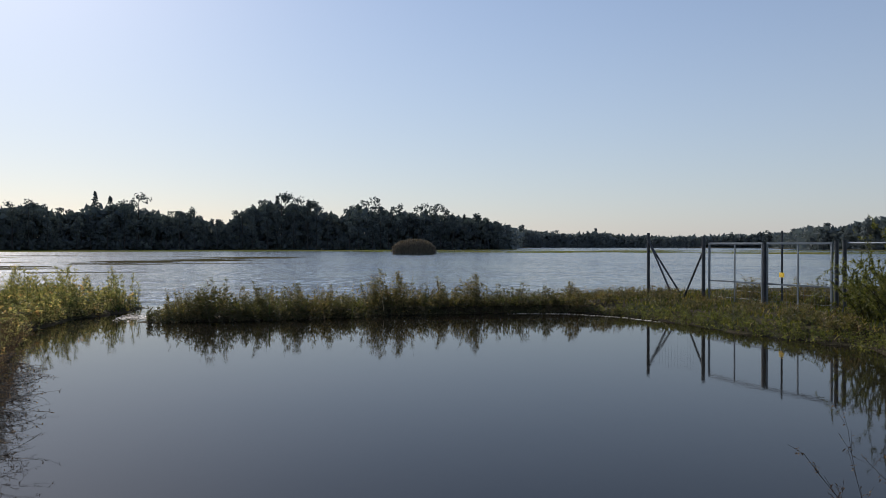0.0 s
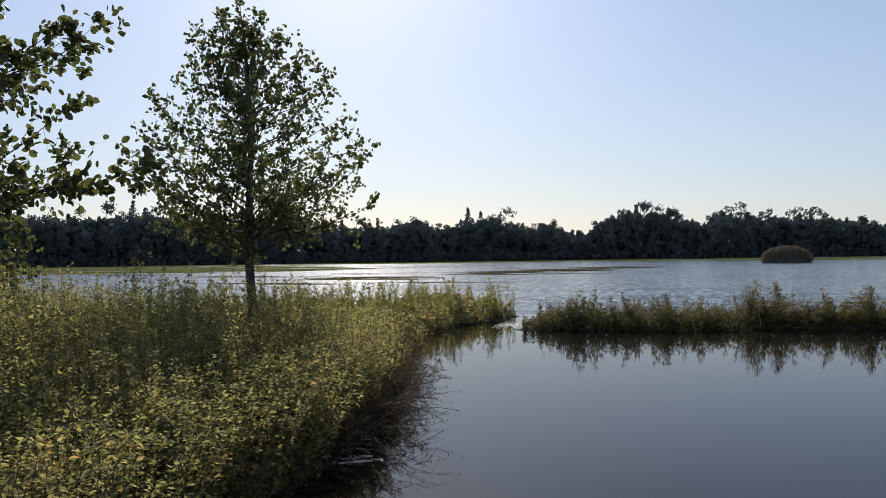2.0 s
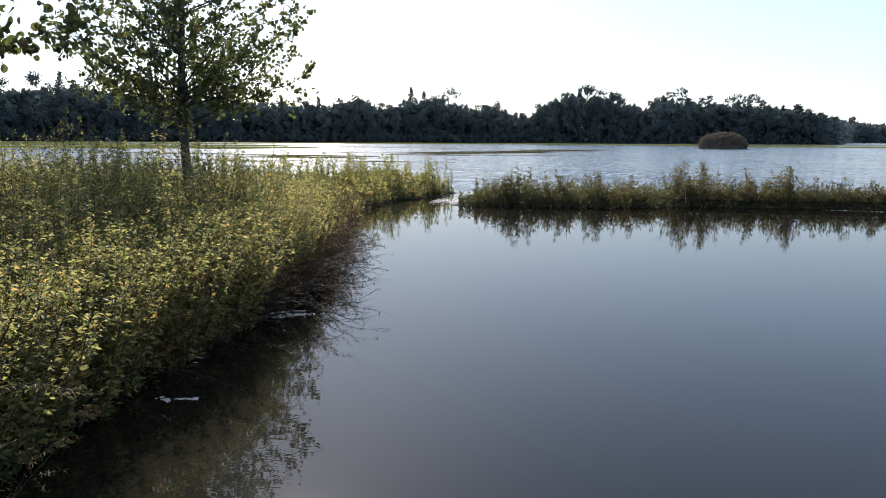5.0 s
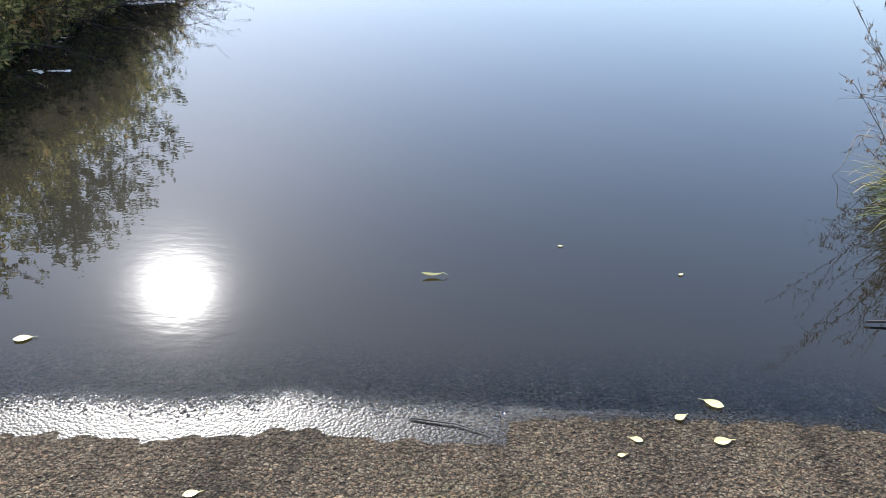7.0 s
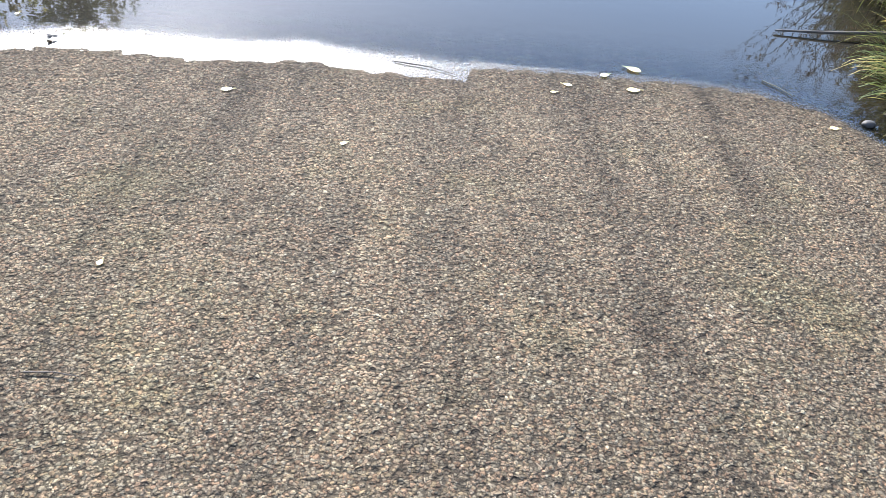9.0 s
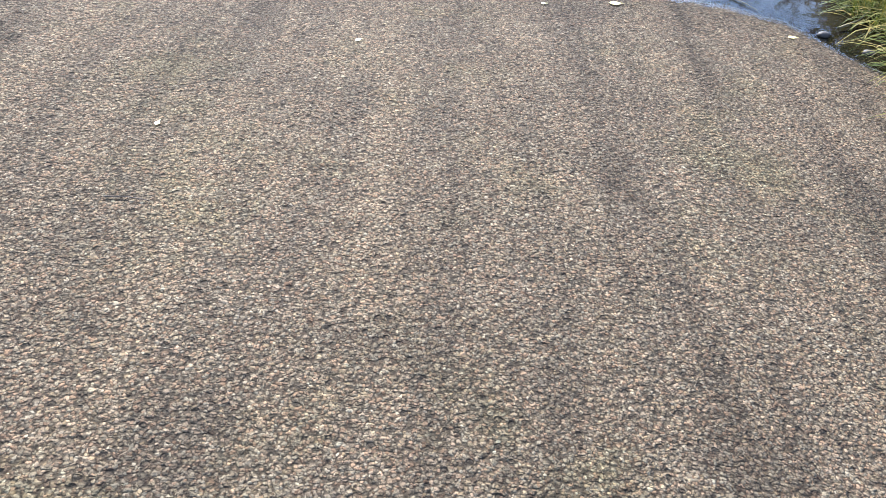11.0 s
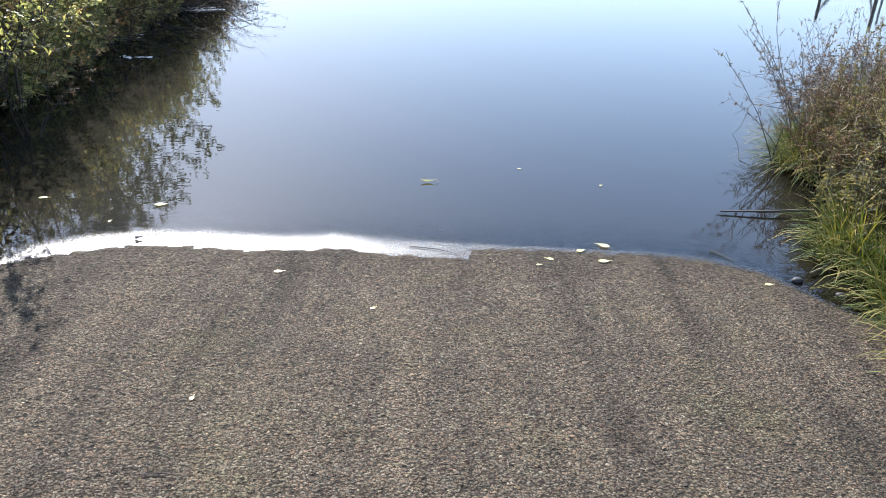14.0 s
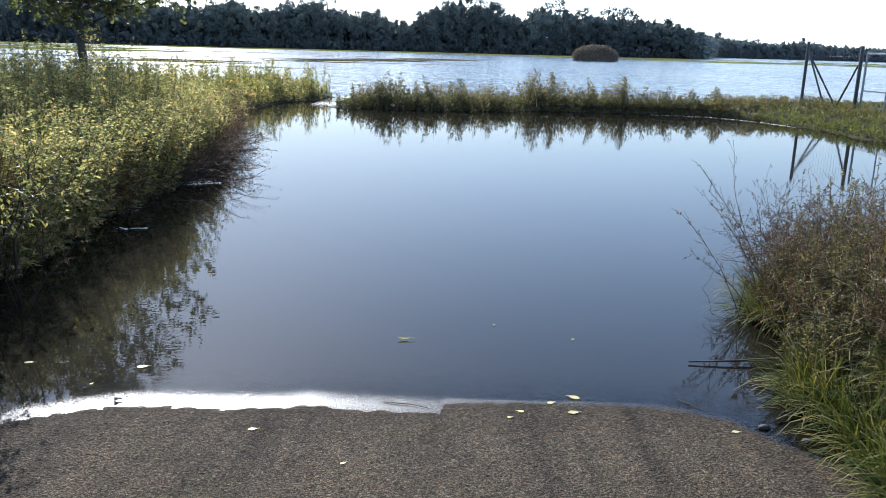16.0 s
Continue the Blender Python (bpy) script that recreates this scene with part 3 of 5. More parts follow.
def far_woods(name, label, azs, rises, near, rows, spacing, leaf):
    soup = Soup()
    for row in range(rows):
        az = azs[0]
        while az < azs[-1]:
            rad = near(az) + 4 + row * 7 + rng.uniform(-2, 3)
            x, y = rad * math.sin(radians(az)), rad * math.cos(radians(az))
            tall = np.interp(az, azs, rises) / 1423 * rad + 1.8
            kind = "spruce" if rng.random() < (0.2 if row else 0.1) else "broad"
            if kind == "broad" and row < 2 and rng.random() < 0.4:
                kind = "pine"
            h = tall * (rng.uniform(0.74, 1.08) if row == 1 else rng.uniform(0.55, 0.92))
            add_far_tree(soup, x, y, 0.4, max(h, 3), kind)
            az += math.degrees(spacing / rad) * rng.uniform(0.7, 1.3)
        # brush along the foot
    n = 30000
    az = rng.uniform(azs[0], azs[-1], n)
    rad = np.array([near(a) for a in az]) + rng.uniform(10, 30, n)
    p = np.stack([rad * np.sin(np.radians(az)), rad * np.cos(np.radians(az)), 0.2 + rng.uniform(0, 0.76, n) * (np.interp(az, azs, rises) / 1423 * rad + 1)], 1)
    s = rng.uniform(1.0, 2.4, n) * np.sqrt(rad / 280)
    add_leaves(soup, p, rng.normal(0, 1, (n, 3)), s * 1.3, s, 0, 0.2, rng.uniform(-3, 3, n))
    n = 9000
    az = rng.uniform(azs[0], azs[-1], n)
    rad = np.array([near(a) for a in az]) + rng.uniform(6, 13, n)
    p = np.stack([rad * np.sin(np.radians(az)), rad * np.cos(np.radians(az)), rng.uniform(0, 2.6, n)], 1)
    s = rng.uniform(0.5, 1.3, n)
    add_leaves(soup, p, rng.normal(0, 1, (n, 3)), s * 1.3, s, 0, 0.2, rng.uniform(-3, 3, n))
    return tagged(new(name, soup.mesh(name, [leaf, BARK])), label, "woods", kind="stuff")


def radius_at(az):
    return float(shore_radius(math.sin(radians(az)), math.cos(radians(az))))


far_woods("far_woods", "dark mixed wood of pine and broadleaf along the far shore", TOP_AZ, TOP_RISE, radius_at, 3, 4.2, WOOD_LEAF_HAZED)
far_woods("far_woods", "low hazy wood on the distant shore", HILL_AZ, HILL_RISE, lambda a: max(radius_at(a), 240), 3, 6.5, FAR_LEAF_HAZED)


def reed_islet(x, y, w, h):
    """A rounded islet of reed out in the lake."""
    soup = Soup()
    n = 4200
    a, r = rng.uniform(0, 2 * math.pi, n), np.sqrt(rng.uniform(0, 1, n))
    base = np.stack([x + r * np.cos(a) * w / 2, y + r * np.sin(a) * w / 3, 0 * a], 1)
    top = h * np.sqrt(np.clip(1.05 - r**2, 0, 1)) * rng.uniform(0.75, 1.1, n)
    add_blades(soup, base, a + rng.normal(0, 0.6, n), top * 1.1, np.full(n, 0.16), 0.1 + 0.3 * r, rng.uniform(0.1, 0.7, n), 0)
    tip = base + np.stack([np.cos(a) * 0.25 * r * top, np.sin(a) * 0.25 * r * top, top * 0.93], 1)
    add_leaves(soup, tip, rng.normal(0, 0.4, (n, 3)) + [0, 0, 1], rng.uniform(0.3, 0.6, n), rng.uniform(0.1, 0.22, n), 1)
    return tagged(new("reed_islet", soup.mesh("reed_islet", [ISLET, ISLET])), "rounded islet of brownish reeds in the lake", "reeds")


reed_islet(25.3, 151, 7.9, 2.5)


def floating_mat(name, label, spots, mat, sink=0.012):
    """Flat rafts of water weed, irregular ovals on the surface."""
    soup = Soup()
    for x, y, wx, wy in spots:
        k = 40
        a = np.linspace(0, 2 * math.pi, k, endpoint=False)
        wob = 1 + 0.28 * np.sin(3 * a + x) + 0.2 * np.sin(7 * a + y) + 0.1 * np.sin(13 * a)
        ring = np.stack([x + wx / 2 * np.cos(a) * wob, y + wy / 2 * np.sin(a) * wob, np.full(k, sink)], 1)
        mid = np.array([[x, y, sink + 0.01]])
        soup.add(np.concatenate([ring, mid])[None], [(i, (i + 1) % k, k) for i in range(k)])
    return tagged(new(name, soup.mesh(name, [mat])), label, "water weed", kind="stuff")


spots = []
for _ in range(46):
    u = rng.uniform(0, 1)
    spots.append((-24 + 24 * u + rng.normal(0, 1.5), 63 + 56 * u + rng.normal(0, 2.5), rng.uniform(4, 12), rng.uniform(0.8, 3.4)))
for _ in range(40):
    spots.append((rng.uniform(-75, 0), rng.uniform(50, 150), rng.uniform(4, 14), rng.uniform(0.6, 2.2)))
floating_mat("floating_weed", "brown rafts of floating weed on the lake", spots, RAFT)
spots = []
for _ in range(420):
    az = rng.uniform(-58, 44)
    low, high = (190, 330) if az > 6 else ((120, 250) if az < -22 else (215, 262))
    rad = min(rng.uniform(low, high), radius_at(az) - 3)
    spots.append((rad * math.sin(radians(az)), rad * math.cos(radians(az)), rng.uniform(8, 30), rng.uniform(3, 14)))
floating_mat("shore_weed", "pale green belt of water plants before the far shore", spots, WEED_MAT)


# ---- trees on the bank ----
def grow_tree(height, crown_base, half_width, outline, leaf, leaves, limb_count, trunk_r, lean, skew, steep, seed):
    """Trunk, limbs and twigs as one mesh, leaves as another, both round the foot at the origin.
    outline: how wide the crown is, from its base to its top; skew: how far it leans out, and which way."""
    local = np.random.default_rng(seed)
    wood, crown = Soup(), Soup()
    n = 14
    hs = np.linspace(0, height * 0.97, n)
    spine = np.stack([lean[0] * (hs / height) ** 1.5 + 0.06 * np.sin(hs * 1.3 + seed), lean[1] * (hs / height) ** 1.5 + 0.06 * np.cos(hs * 1.1), hs], 1)
    radius = trunk_r * (1 - hs / height) ** 0.8 + 0.008
    radius[0] *= 1.35
    add_tubes(wood, spine[:-1], spine[1:], radius[:-1], radius[1:], 0, 9)
    twigs = []

    def on_spine(z):
        return np.array([np.interp(z, hs, spine[:, j]) for j in range(3)])

    for k in range(limb_count):
        v = ((k + local.uniform(0, 1)) / limb_count) ** 0.85
        az = k * 2.4 + local.normal(0, 0.35)
        side = 1 + skew[0] * math.cos(az - radians(skew[1]))
        reach = half_width * float(np.interp(v, np.linspace(0, 1, len(outline)), outline)) * side * local.uniform(0.72, 1.06)
        tip_z = height * (crown_base + (1 - crown_base) * v)
        root = on_spine(max(tip_z - reach * steep * local.uniform(0.7, 1.25), height * crown_base * local.uniform(0.8, 1.1)))
        tip = on_spine(min(tip_z, height * 0.97)) + np.array([math.cos(az), math.sin(az), 0]) * reach
        tip[2] = tip_z + local.normal(0, 0.08)
        if tip_z > height * 0.9:
            root = on_spine(height * local.uniform(0.75, 0.9))
        span = np.linalg.norm(tip - root)
        steps = max(3, int(round(span / 0.26)))
        r = 0.004 + 0.0055 * span + trunk_r * 0.04
        sag = np.array([0, 0, -0.1 * span]) + local.normal(0, 0.05 * span, 3)
        at = root
        for q in range(1, steps + 1):
            u = q / steps
            nxt = root + (tip - root) * u + sag * 4 * u * (1 - u) * 0.6 + local.normal(0, 0.035, 3) * (u < 1)
            r1 = max(r * (1 - 0.85 * u), 0.003)
            add_tubes(wood, at[None], nxt[None], [max(r * (1 - 0.85 * (q - 1) / steps), 0.003)], [r1], 0, 5)
            way = unit(nxt - at)
            if u > 0.22:
                for _ in range(3):
                    tw = unit(way * 0.7 + local.normal(0, 0.5, 3) + [0, 0, 0.12])
                    ln = (0.16 + reach * 0.13) * local.uniform(0.5, 1.25)
                    mid = nxt + tw * ln * 0.5
                    end = mid + unit(tw + local.normal(0, 0.3, 3)) * ln * 0.5
                    add_tubes(wood, nxt[None], mid[None], [r1 * 0.55], [r1 * 0.35], 0, 3)
                    add_tubes(wood, mid[None], end[None], [r1 * 0.35], [0.0015], 0, 3)
                    twigs += [(nxt, mid), (mid, end), (mid, end)]
            at = nxt
    seg = np.array(twigs)
    pick = local.integers(0, len(seg), leaves)
    u = local.uniform(0.0, 1.05, (leaves, 1))
    p = seg[pick, 0] * (1 - u) + seg[pick, 1] * u + local.normal(0, leaf * 0.35, (leaves, 3))
    way = unit(seg[pick, 1] - seg[pick, 0]) + local.normal(0, 0.75, (leaves, 3)) + [0, 0, -0.25]
    size = leaf * local.uniform(0.6, 1.2, leaves)
    add_round_leaves(crown, p, way, size, size * local.uniform(0.62, 0.9, leaves), 0, local.uniform(-2, 2, leaves))
    return wood.mesh("trunk", [BARK], True), crown.mesh("crown", [TREE_LEAF])


def tree(x, y, z, label, turn=0.0, **shape):
    thing = new("tree")
    thing.matrix_world = pose(x, y, z, 0, 0, turn)
    trunk, crown = grow_tree(**shape)
    part("trunk", trunk, thing)
    part("crown", crown, thing)
    return tagged(thing, label, "tree", "trees on the bank")


tree(-6.95, 15.0, 0.2, "young alder tree with a dark trunk and airy oval crown", height=5.85, crown_base=0.33, half_width=2.25,
     outline=(0.4, 0.85, 1.0, 0.97, 0.86, 0.74, 0.6, 0.48, 0.3, 0.08), leaf=0.074, leaves=15000,
     limb_count=92, trunk_r=0.085, lean=(-0.15, 0.0), skew=(0.03, 0), steep=0.75, seed=3)
tree(-8.5, 9.25, 0.25, "young alder tree with a leaning forked crown of large leaves", height=5.05, crown_base=0.43, half_width=1.95,
     outline=(0.5, 0.95, 1.05, 0.9, 0.6, 0.5, 0.8, 0.6, 0.4, 0.12), leaf=0.1, leaves=8400,
     limb_count=54, trunk_r=0.085, lean=(0.3, 0.25), skew=(0.42, 48), steep=0.55, seed=12)
tree(-10.35, 12.5, 0.25, "slender sapling with a thin stem and small leaves", height=2.9, crown_base=0.3, half_width=0.9,
     outline=(0.6, 1.0, 0.9, 0.6, 0.15), leaf=0.085, leaves=2200,
     limb_count=22, trunk_r=0.035, lean=(0.15, 0.0), skew=(0.0, 0), steep=0.6, seed=21)


# ---- thickets, reeds and grass ----
def herb(soup, base, height, leaf_mat=0, stem_mat=1, leaf=0.07, gap=0.035, narrow=0.3, plume=0.0, low=0.1, up=0.25, bush=0.0, tilt=(0.0, 0.0)):
    """Upright leafy stems; tilt: how far they lean, for a metre of height."""
    n = len(base)
    lean = rng.normal(0, 0.12, (n, 2)) + np.array(tilt)
    bend = rng.normal(0, 0.1, (n, 2))
    mid = base + np.concatenate([lean * height[:, None] * 0.5, height[:, None] * 0.52], 1)
    top = mid + np.concatenate([(lean + bend) * height[:, None] * 0.55, height[:, None] * 0.48], 1)
    add_tubes(soup, base, mid, np.full(n, 0.0045), np.full(n, 0.0035), stem_mat)
    add_tubes(soup, mid, top, np.full(n, 0.0035), np.full(n, 0.0015), stem_mat)
    count = np.maximum(4, (height / gap)).astype(int)
    which = np.repeat(np.arange(n), count)
    u = rng.uniform(0, 1.0, len(which)) ** 0.8
    # the leaves stand in whorls along the stem
    whorls = np.maximum(3, np.round(height / 0.12))[which]
    u = np.clip((np.floor(u * whorls) + 0.6 + rng.normal(0, 0.2, len(u))) / whorls, 0, 1)
    u = low + (1 - low) * u
    at = np.where(u[:, None] < 0.52, base[which] + (mid - base)[which] * (u[:, None] / 0.52), mid[which] + (top - mid)[which] * ((u[:, None] - 0.52) / 0.48))
    a = rng.uniform(0, 2 * math.pi, len(which))
    way = np.stack([np.cos(a), np.sin(a), rng.normal(up, 0.4, len(which))], 1)
    at = at + way * (bush * rng.uniform(0, 1, len(which)) * (1.1 - 0.8 * u))[:, None]
    size = leaf * rng.uniform(0.6, 1.25, len(which)) * (1.15 - 0.55 * u)
    add_leaves(soup, at, way, size, size * narrow * rng.uniform(0.8, 1.3, len(which)), leaf_mat, 0.22, rng.normal(0, 1.1, len(which)))
    if plume:
        m = int(n * plume)
        k = np.repeat(rng.integers(0, n, m), 14)
        t = top[k] + rng.normal(0, 1, (len(k), 3)) * [0.03, 0.03, 0.06]
        add_leaves(soup, t, rng.normal(0, 1, (len(k), 3)), rng.uniform(0.015, 0.035, len(k)), rng.uniform(0.008, 0.02, len(k)), 2)


def scatter(n, low, high, keep):
    """n random spots of a rectangle for which keep(x, y) holds."""
    out = np.zeros((0, 2))
    while len(out) < n:
        p = rng.uniform(low, high, (4 * n, 2))
        out = np.concatenate([out, p[keep(p[:, 0], p[:, 1])]])
    return out[:n]


def on_ground(p):
    return np.concatenate([p, np.maximum(land_height(p[:, 0], p[:, 1]), -0.1)[:, None]], 1)


def left_bank(x, y):
    return (land_height(x, y) > 0.03) & (x < np.interp(y, BANK_Y, BANK_X)) & (y > 2.0)


# the thicket nearest the water, then the wide stand behind it
near_view = lambda x, y: (land_height(x, y) > -0.03) & (x < np.interp(y, BANK_Y, BANK_X) + 0.08) & (y > 2.0) & (x > -7.5 - 0.2 * (y - 2))
soup = Soup()
p = scatter(2100, (-11, 1.8), (-2.4, 12.5), near_view)
y = rng.uniform(2.4, 10.0, 700)
p = np.concatenate([p, np.stack([np.interp(y, BANK_Y, BANK_X) - np.abs(rng.normal(0, 0.4, len(y))), y], 1)])
inside = np.interp(p[:, 1], BANK_Y, BANK_X) - p[:, 0]
h = rng.uniform(0.68, 1.24, len(p)) * np.interp(inside, (0, 0.5, 1.2, 2.5), (0.6, 0.88, 1.0, 1.05)) * (1 + 0.16 * wobble(p[:, 0], p[:, 1], 1.6))
h *= np.where(rng.random(len(p)) < 0.06, 1.3, 1.0)
patch = 0.7 * wobble(p[:, 0], p[:, 1], 1.2)
green = ((p[:, 0] + 0.5 * (p[:, 1] - 5) + patch < -3.9) & (p[:, 1] < 8.5)) | (p[:, 1] + patch < 5.0)
herb(soup, on_ground(p[~green]), h[~green], leaf=0.051, gap=0.0086, narrow=0.4, low=0.15, up=-0.05, bush=0.03)
tagged(new("herb_thicket", soup.mesh("herb_thicket", [HERB, STALK])), "dense yellow-green herb thicket on the bank", "thicket", kind="stuff")
soup = Soup()
herb(soup, on_ground(p[green]), h[green] * 0.96, leaf=0.056, gap=0.0096, narrow=0.36, low=0.12, up=-0.05, bush=0.035)
tagged(new("herb_thicket", soup.mesh("herb_thicket", [HERB_GREEN, STALK])), "darker green nettle-like herbs of the thicket", "thicket", kind="stuff")
# low growth that hangs over the edge
soup = Soup()
y = np.concatenate([rng.uniform(2.2, 25.6, 800), rng.uniform(2.6, 8.5, 500)])
p = np.stack([np.interp(y, BANK_Y, BANK_X) + np.where(y > 20, rng.uniform(-0.5, 0.0, len(y)), rng.uniform(-0.5, 0.12, len(y))), y], 1)
y = np.concatenate([rng.uniform(3.2, 11.0, 420), rng.uniform(5.0, 9.0, 320)])
q = np.stack([np.interp(y, BANK_Y, BANK_X) + rng.uniform(-0.4, 0.06, len(y)), y], 1)
y = rng.uniform(7.2, 14.0, 330)
r = np.stack([np.interp(y, BANK_Y, BANK_X) + rng.uniform(-0.3, 0.12, len(y)), y], 1)
y = rng.uniform(4.8, 8.6, 380)
q = np.concatenate([q, np.stack([np.interp(y, BANK_Y, BANK_X) + rng.uniform(0.0, 0.3, len(y)), y], 1)])
under = Soup()
herb(under, on_ground(q), rng.uniform(0.55, 1.0, len(q)), leaf=0.056, gap=0.01, narrow=0.42, low=0.08, up=0.0, bush=0.05, tilt=(0.3, -0.08))
tagged(new("edge_growth", under.mesh("edge_growth", [HERB, STALK])), "leafy yellow-green herbs leaning out at the water's edge", "thicket", kind="stuff")
p = np.concatenate([p, r])
herb(soup, on_ground(p), rng.uniform(0.35, 0.8, len(p)) * np.interp(p[:, 1], (13, 18), (1, 0.45)), leaf=0.054, gap=0.0135, narrow=0.5, low=0.05, bush=0.06)
tagged(new("edge_growth", soup.mesh("edge_growth", [HERB, STALK])), "low herbs hanging over the water's edge", "thicket", kind="stuff")
soup = Soup()
p = scatter(2500, (-22, 5), (-3.5, 21), lambda x, y: left_bank(x, y) & ~((x > -9) & (y < 9)))
h = rng.uniform(0.7, 1.25, len(p)) * (1 + 0.2 * wobble(p[:, 0], p[:, 1], 1.1)) * np.interp(p[:, 1], (8, 15, 18, 22), (0.95, 0.75, 0.45, 0.3))
h *= np.where(rng.random(len(p)) < 0.07, 1.4, 1.0)
herb(soup, on_ground(p), h, leaf=0.068, gap=0.017, narrow=0.5, low=0.15, bush=0.05)
tagged(new("herb_thicket", soup.mesh("herb_thicket", [HERB, STALK])), "tall yellowing herbs under the young trees", "thicket", kind="stuff")

# reeds and bright grass at the tip of the left bank and along its back
soup = Soup()
p = scatter(380, (-18, 17), (-3.9, 26), lambda x, y: left_bank(x, y) & (y > np.interp(x, (-18, -6, -4), (17.5, 20.5, 21))))
herb(soup, on_ground(p), rng.uniform(0.45, 1.0, len(p)), 0, 1, 0.13, 0.016, 0.24, 0.25, 0.05, 0.9, 0.03)
b = on_ground(p)[::4]
k = np.repeat(np.arange(len(b)), 4)
tall = rng.uniform(0.5, 1.0, len(b))[k] * rng.uniform(0.6, 1.05, len(k))
add_blades(soup, b[k] + rng.normal(0, 0.03, (len(k), 3)) * [1, 1, 0], rng.uniform(0, 6.3, len(k)), tall, rng.uniform(0.015, 0.03, len(k)),
           rng.uniform(0, 0.2, len(k)), rng.uniform(0.1, 1.0, len(k)), 3)
tagged(new("reeds", soup.mesh("reeds", [HERB_GREEN, STALK, DRY, REED])), "stand of tall dark green weeds and reeds at the water", "reeds", kind="stuff")
soup = Soup()
p = scatter(4200, (-14, 14), (-3.8, 26), lambda x, y: left_bank(x, y) & (y > np.interp(x, (-14, -6, -4), (17, 15, 16))))
add_blades(soup, on_ground(p), rng.uniform(0, 6.3, len(p)), rng.uniform(0.15, 0.35, len(p)), rng.uniform(0.02, 0.04, len(p)), rng.uniform(0.2, 0.8, len(p)), rng.uniform(0.4, 1.4, len(p)))
q = scatter(1500, (-12, 15), (-3.8, 26), lambda x, y: left_bank(x, y))
herb(soup, on_ground(q), rng.uniform(0.22, 0.5, len(q)), 1, 0, 0.13, 0.024, 0.5)
tagged(new("bank_grass", soup.mesh("bank_grass", [GRASS, HERB])), "bright green low grass and herbs on the spit", "grass", kind="stuff")


def weed_clump(x, y, w, h, dry):
    """One clump of tall weeds on the dyke: leafy stems, seed heads and reed blades."""
    thing = new("weed_clump")
    z = float(land_height(np.array([x]), np.array([y]))[0])
    thing.location = (x, y, max(z, 0.0))
    soup = Soup()
    n = int(40 * w)
    a, r = rng.uniform(0, 2 * math.pi, n), np.sqrt(rng.uniform(0, 1, n))
    base = np.stack([r * np.cos(a) * w / 2, r * np.sin(a) * 0.6, np.full(n, -0.05)], 1)
    hh = 0.77 * h * (1.15 - 0.75 * r**2) * rng.uniform(0.55, 1.15, n)
    herb(soup, base, hh, 0, 1, 0.105, 0.0135, 0.34, 0.6 if dry else 0.25, 0.02, 0.6, 0.08)
    m = int(9 * w)
    a, r = rng.uniform(0, 2 * math.pi, m), np.sqrt(rng.uniform(0, 1, m))
    base = np.stack([r * np.cos(a) * w / 2, r * np.sin(a) * 0.6, np.full(m, -0.05)], 1)
    add_blades(soup, base, rng.uniform(0, 6.3, m), h * rng.uniform(0.45, 1.05, m), rng.uniform(0.012, 0.028, m), rng.uniform(0.05, 0.3, m), rng.uniform(0.1, 0.9, m), 3)
    part("foliage", soup.mesh("foliage", [HERB_DARK if dry else DYKE_WEED, STALK, DRY, DRY if dry else REED]), thing)
    return tagged(thing, "tall clump of brown seeding weeds by the water" if dry else "dense dark green weed clump by the water", "weeds", "weeds along the dyke")


for x, y, w, h, dry in ((-2.6, 21.6, 0.5, 0.6, 1), (-2.2, 21.8, 0.5, 0.75, 0), (-1.65, 21.6, 1.0, 1.15, 0), (-0.75, 21.7, 0.9, 1.1, 0), (0.05, 21.7, 0.8, 1.2, 0), (0.75, 21.9, 0.7, 0.95, 1), (1.45, 22.1, 0.9, 0.8, 0),
                        (2.15, 22.4, 0.7, 1.2, 1), (2.75, 22.6, 0.7, 1.1, 1), (3.4, 22.7, 0.6, 0.8, 0), (3.95, 22.7, 0.7, 1.05, 1), (4.65, 22.7, 0.8, 1.1, 1), (5.35, 22.7, 0.7, 0.75, 0), (5.95, 22.7, 0.6, 0.85, 0),
                        (6.6, 22.6, 0.7, 0.7, 0), (7.3, 22.5, 0.7, 0.8, 1)):
    weed_clump(x, y, w * rng.uniform(0.85, 1.1), h * rng.uniform(0.8, 1.0), dry)
# low tussocky weeds on the flat end of the dyke and along its bank
for x, y, w, h, dry in ((8.1, 22.2, 0.9, 0.5, 1), (8.9, 22.6, 0.9, 0.45, 0), (9.6, 23.2, 0.8, 0.5, 1), (10.0, 22.2, 0.9, 0.42, 0), (10.5, 22.9, 0.7, 0.5, 1), (9.3, 21.2, 0.8, 0.35, 0),
                        (10.4, 20.9, 0.9, 0.4, 1), (9.6, 19.8, 0.8, 0.36, 0), (10.7, 19.2, 0.9, 0.42, 1), (9.9, 18.2, 0.8, 0.36, 0), (10.6, 17.2, 0.9, 0.5, 1), (10.0, 16.2, 0.8, 0.5, 0),
                        (9.9, 15.0, 0.8, 0.6, 1), (12.3, 21.6, 0.9, 0.7, 1), (12.8, 20.2, 0.9, 0.8, 1), (12.6, 18.8, 0.9, 0.75, 0)):
    weed_clump(x, y + 0.4, w, h * (0.75 if x < 12 else 1.0), dry)

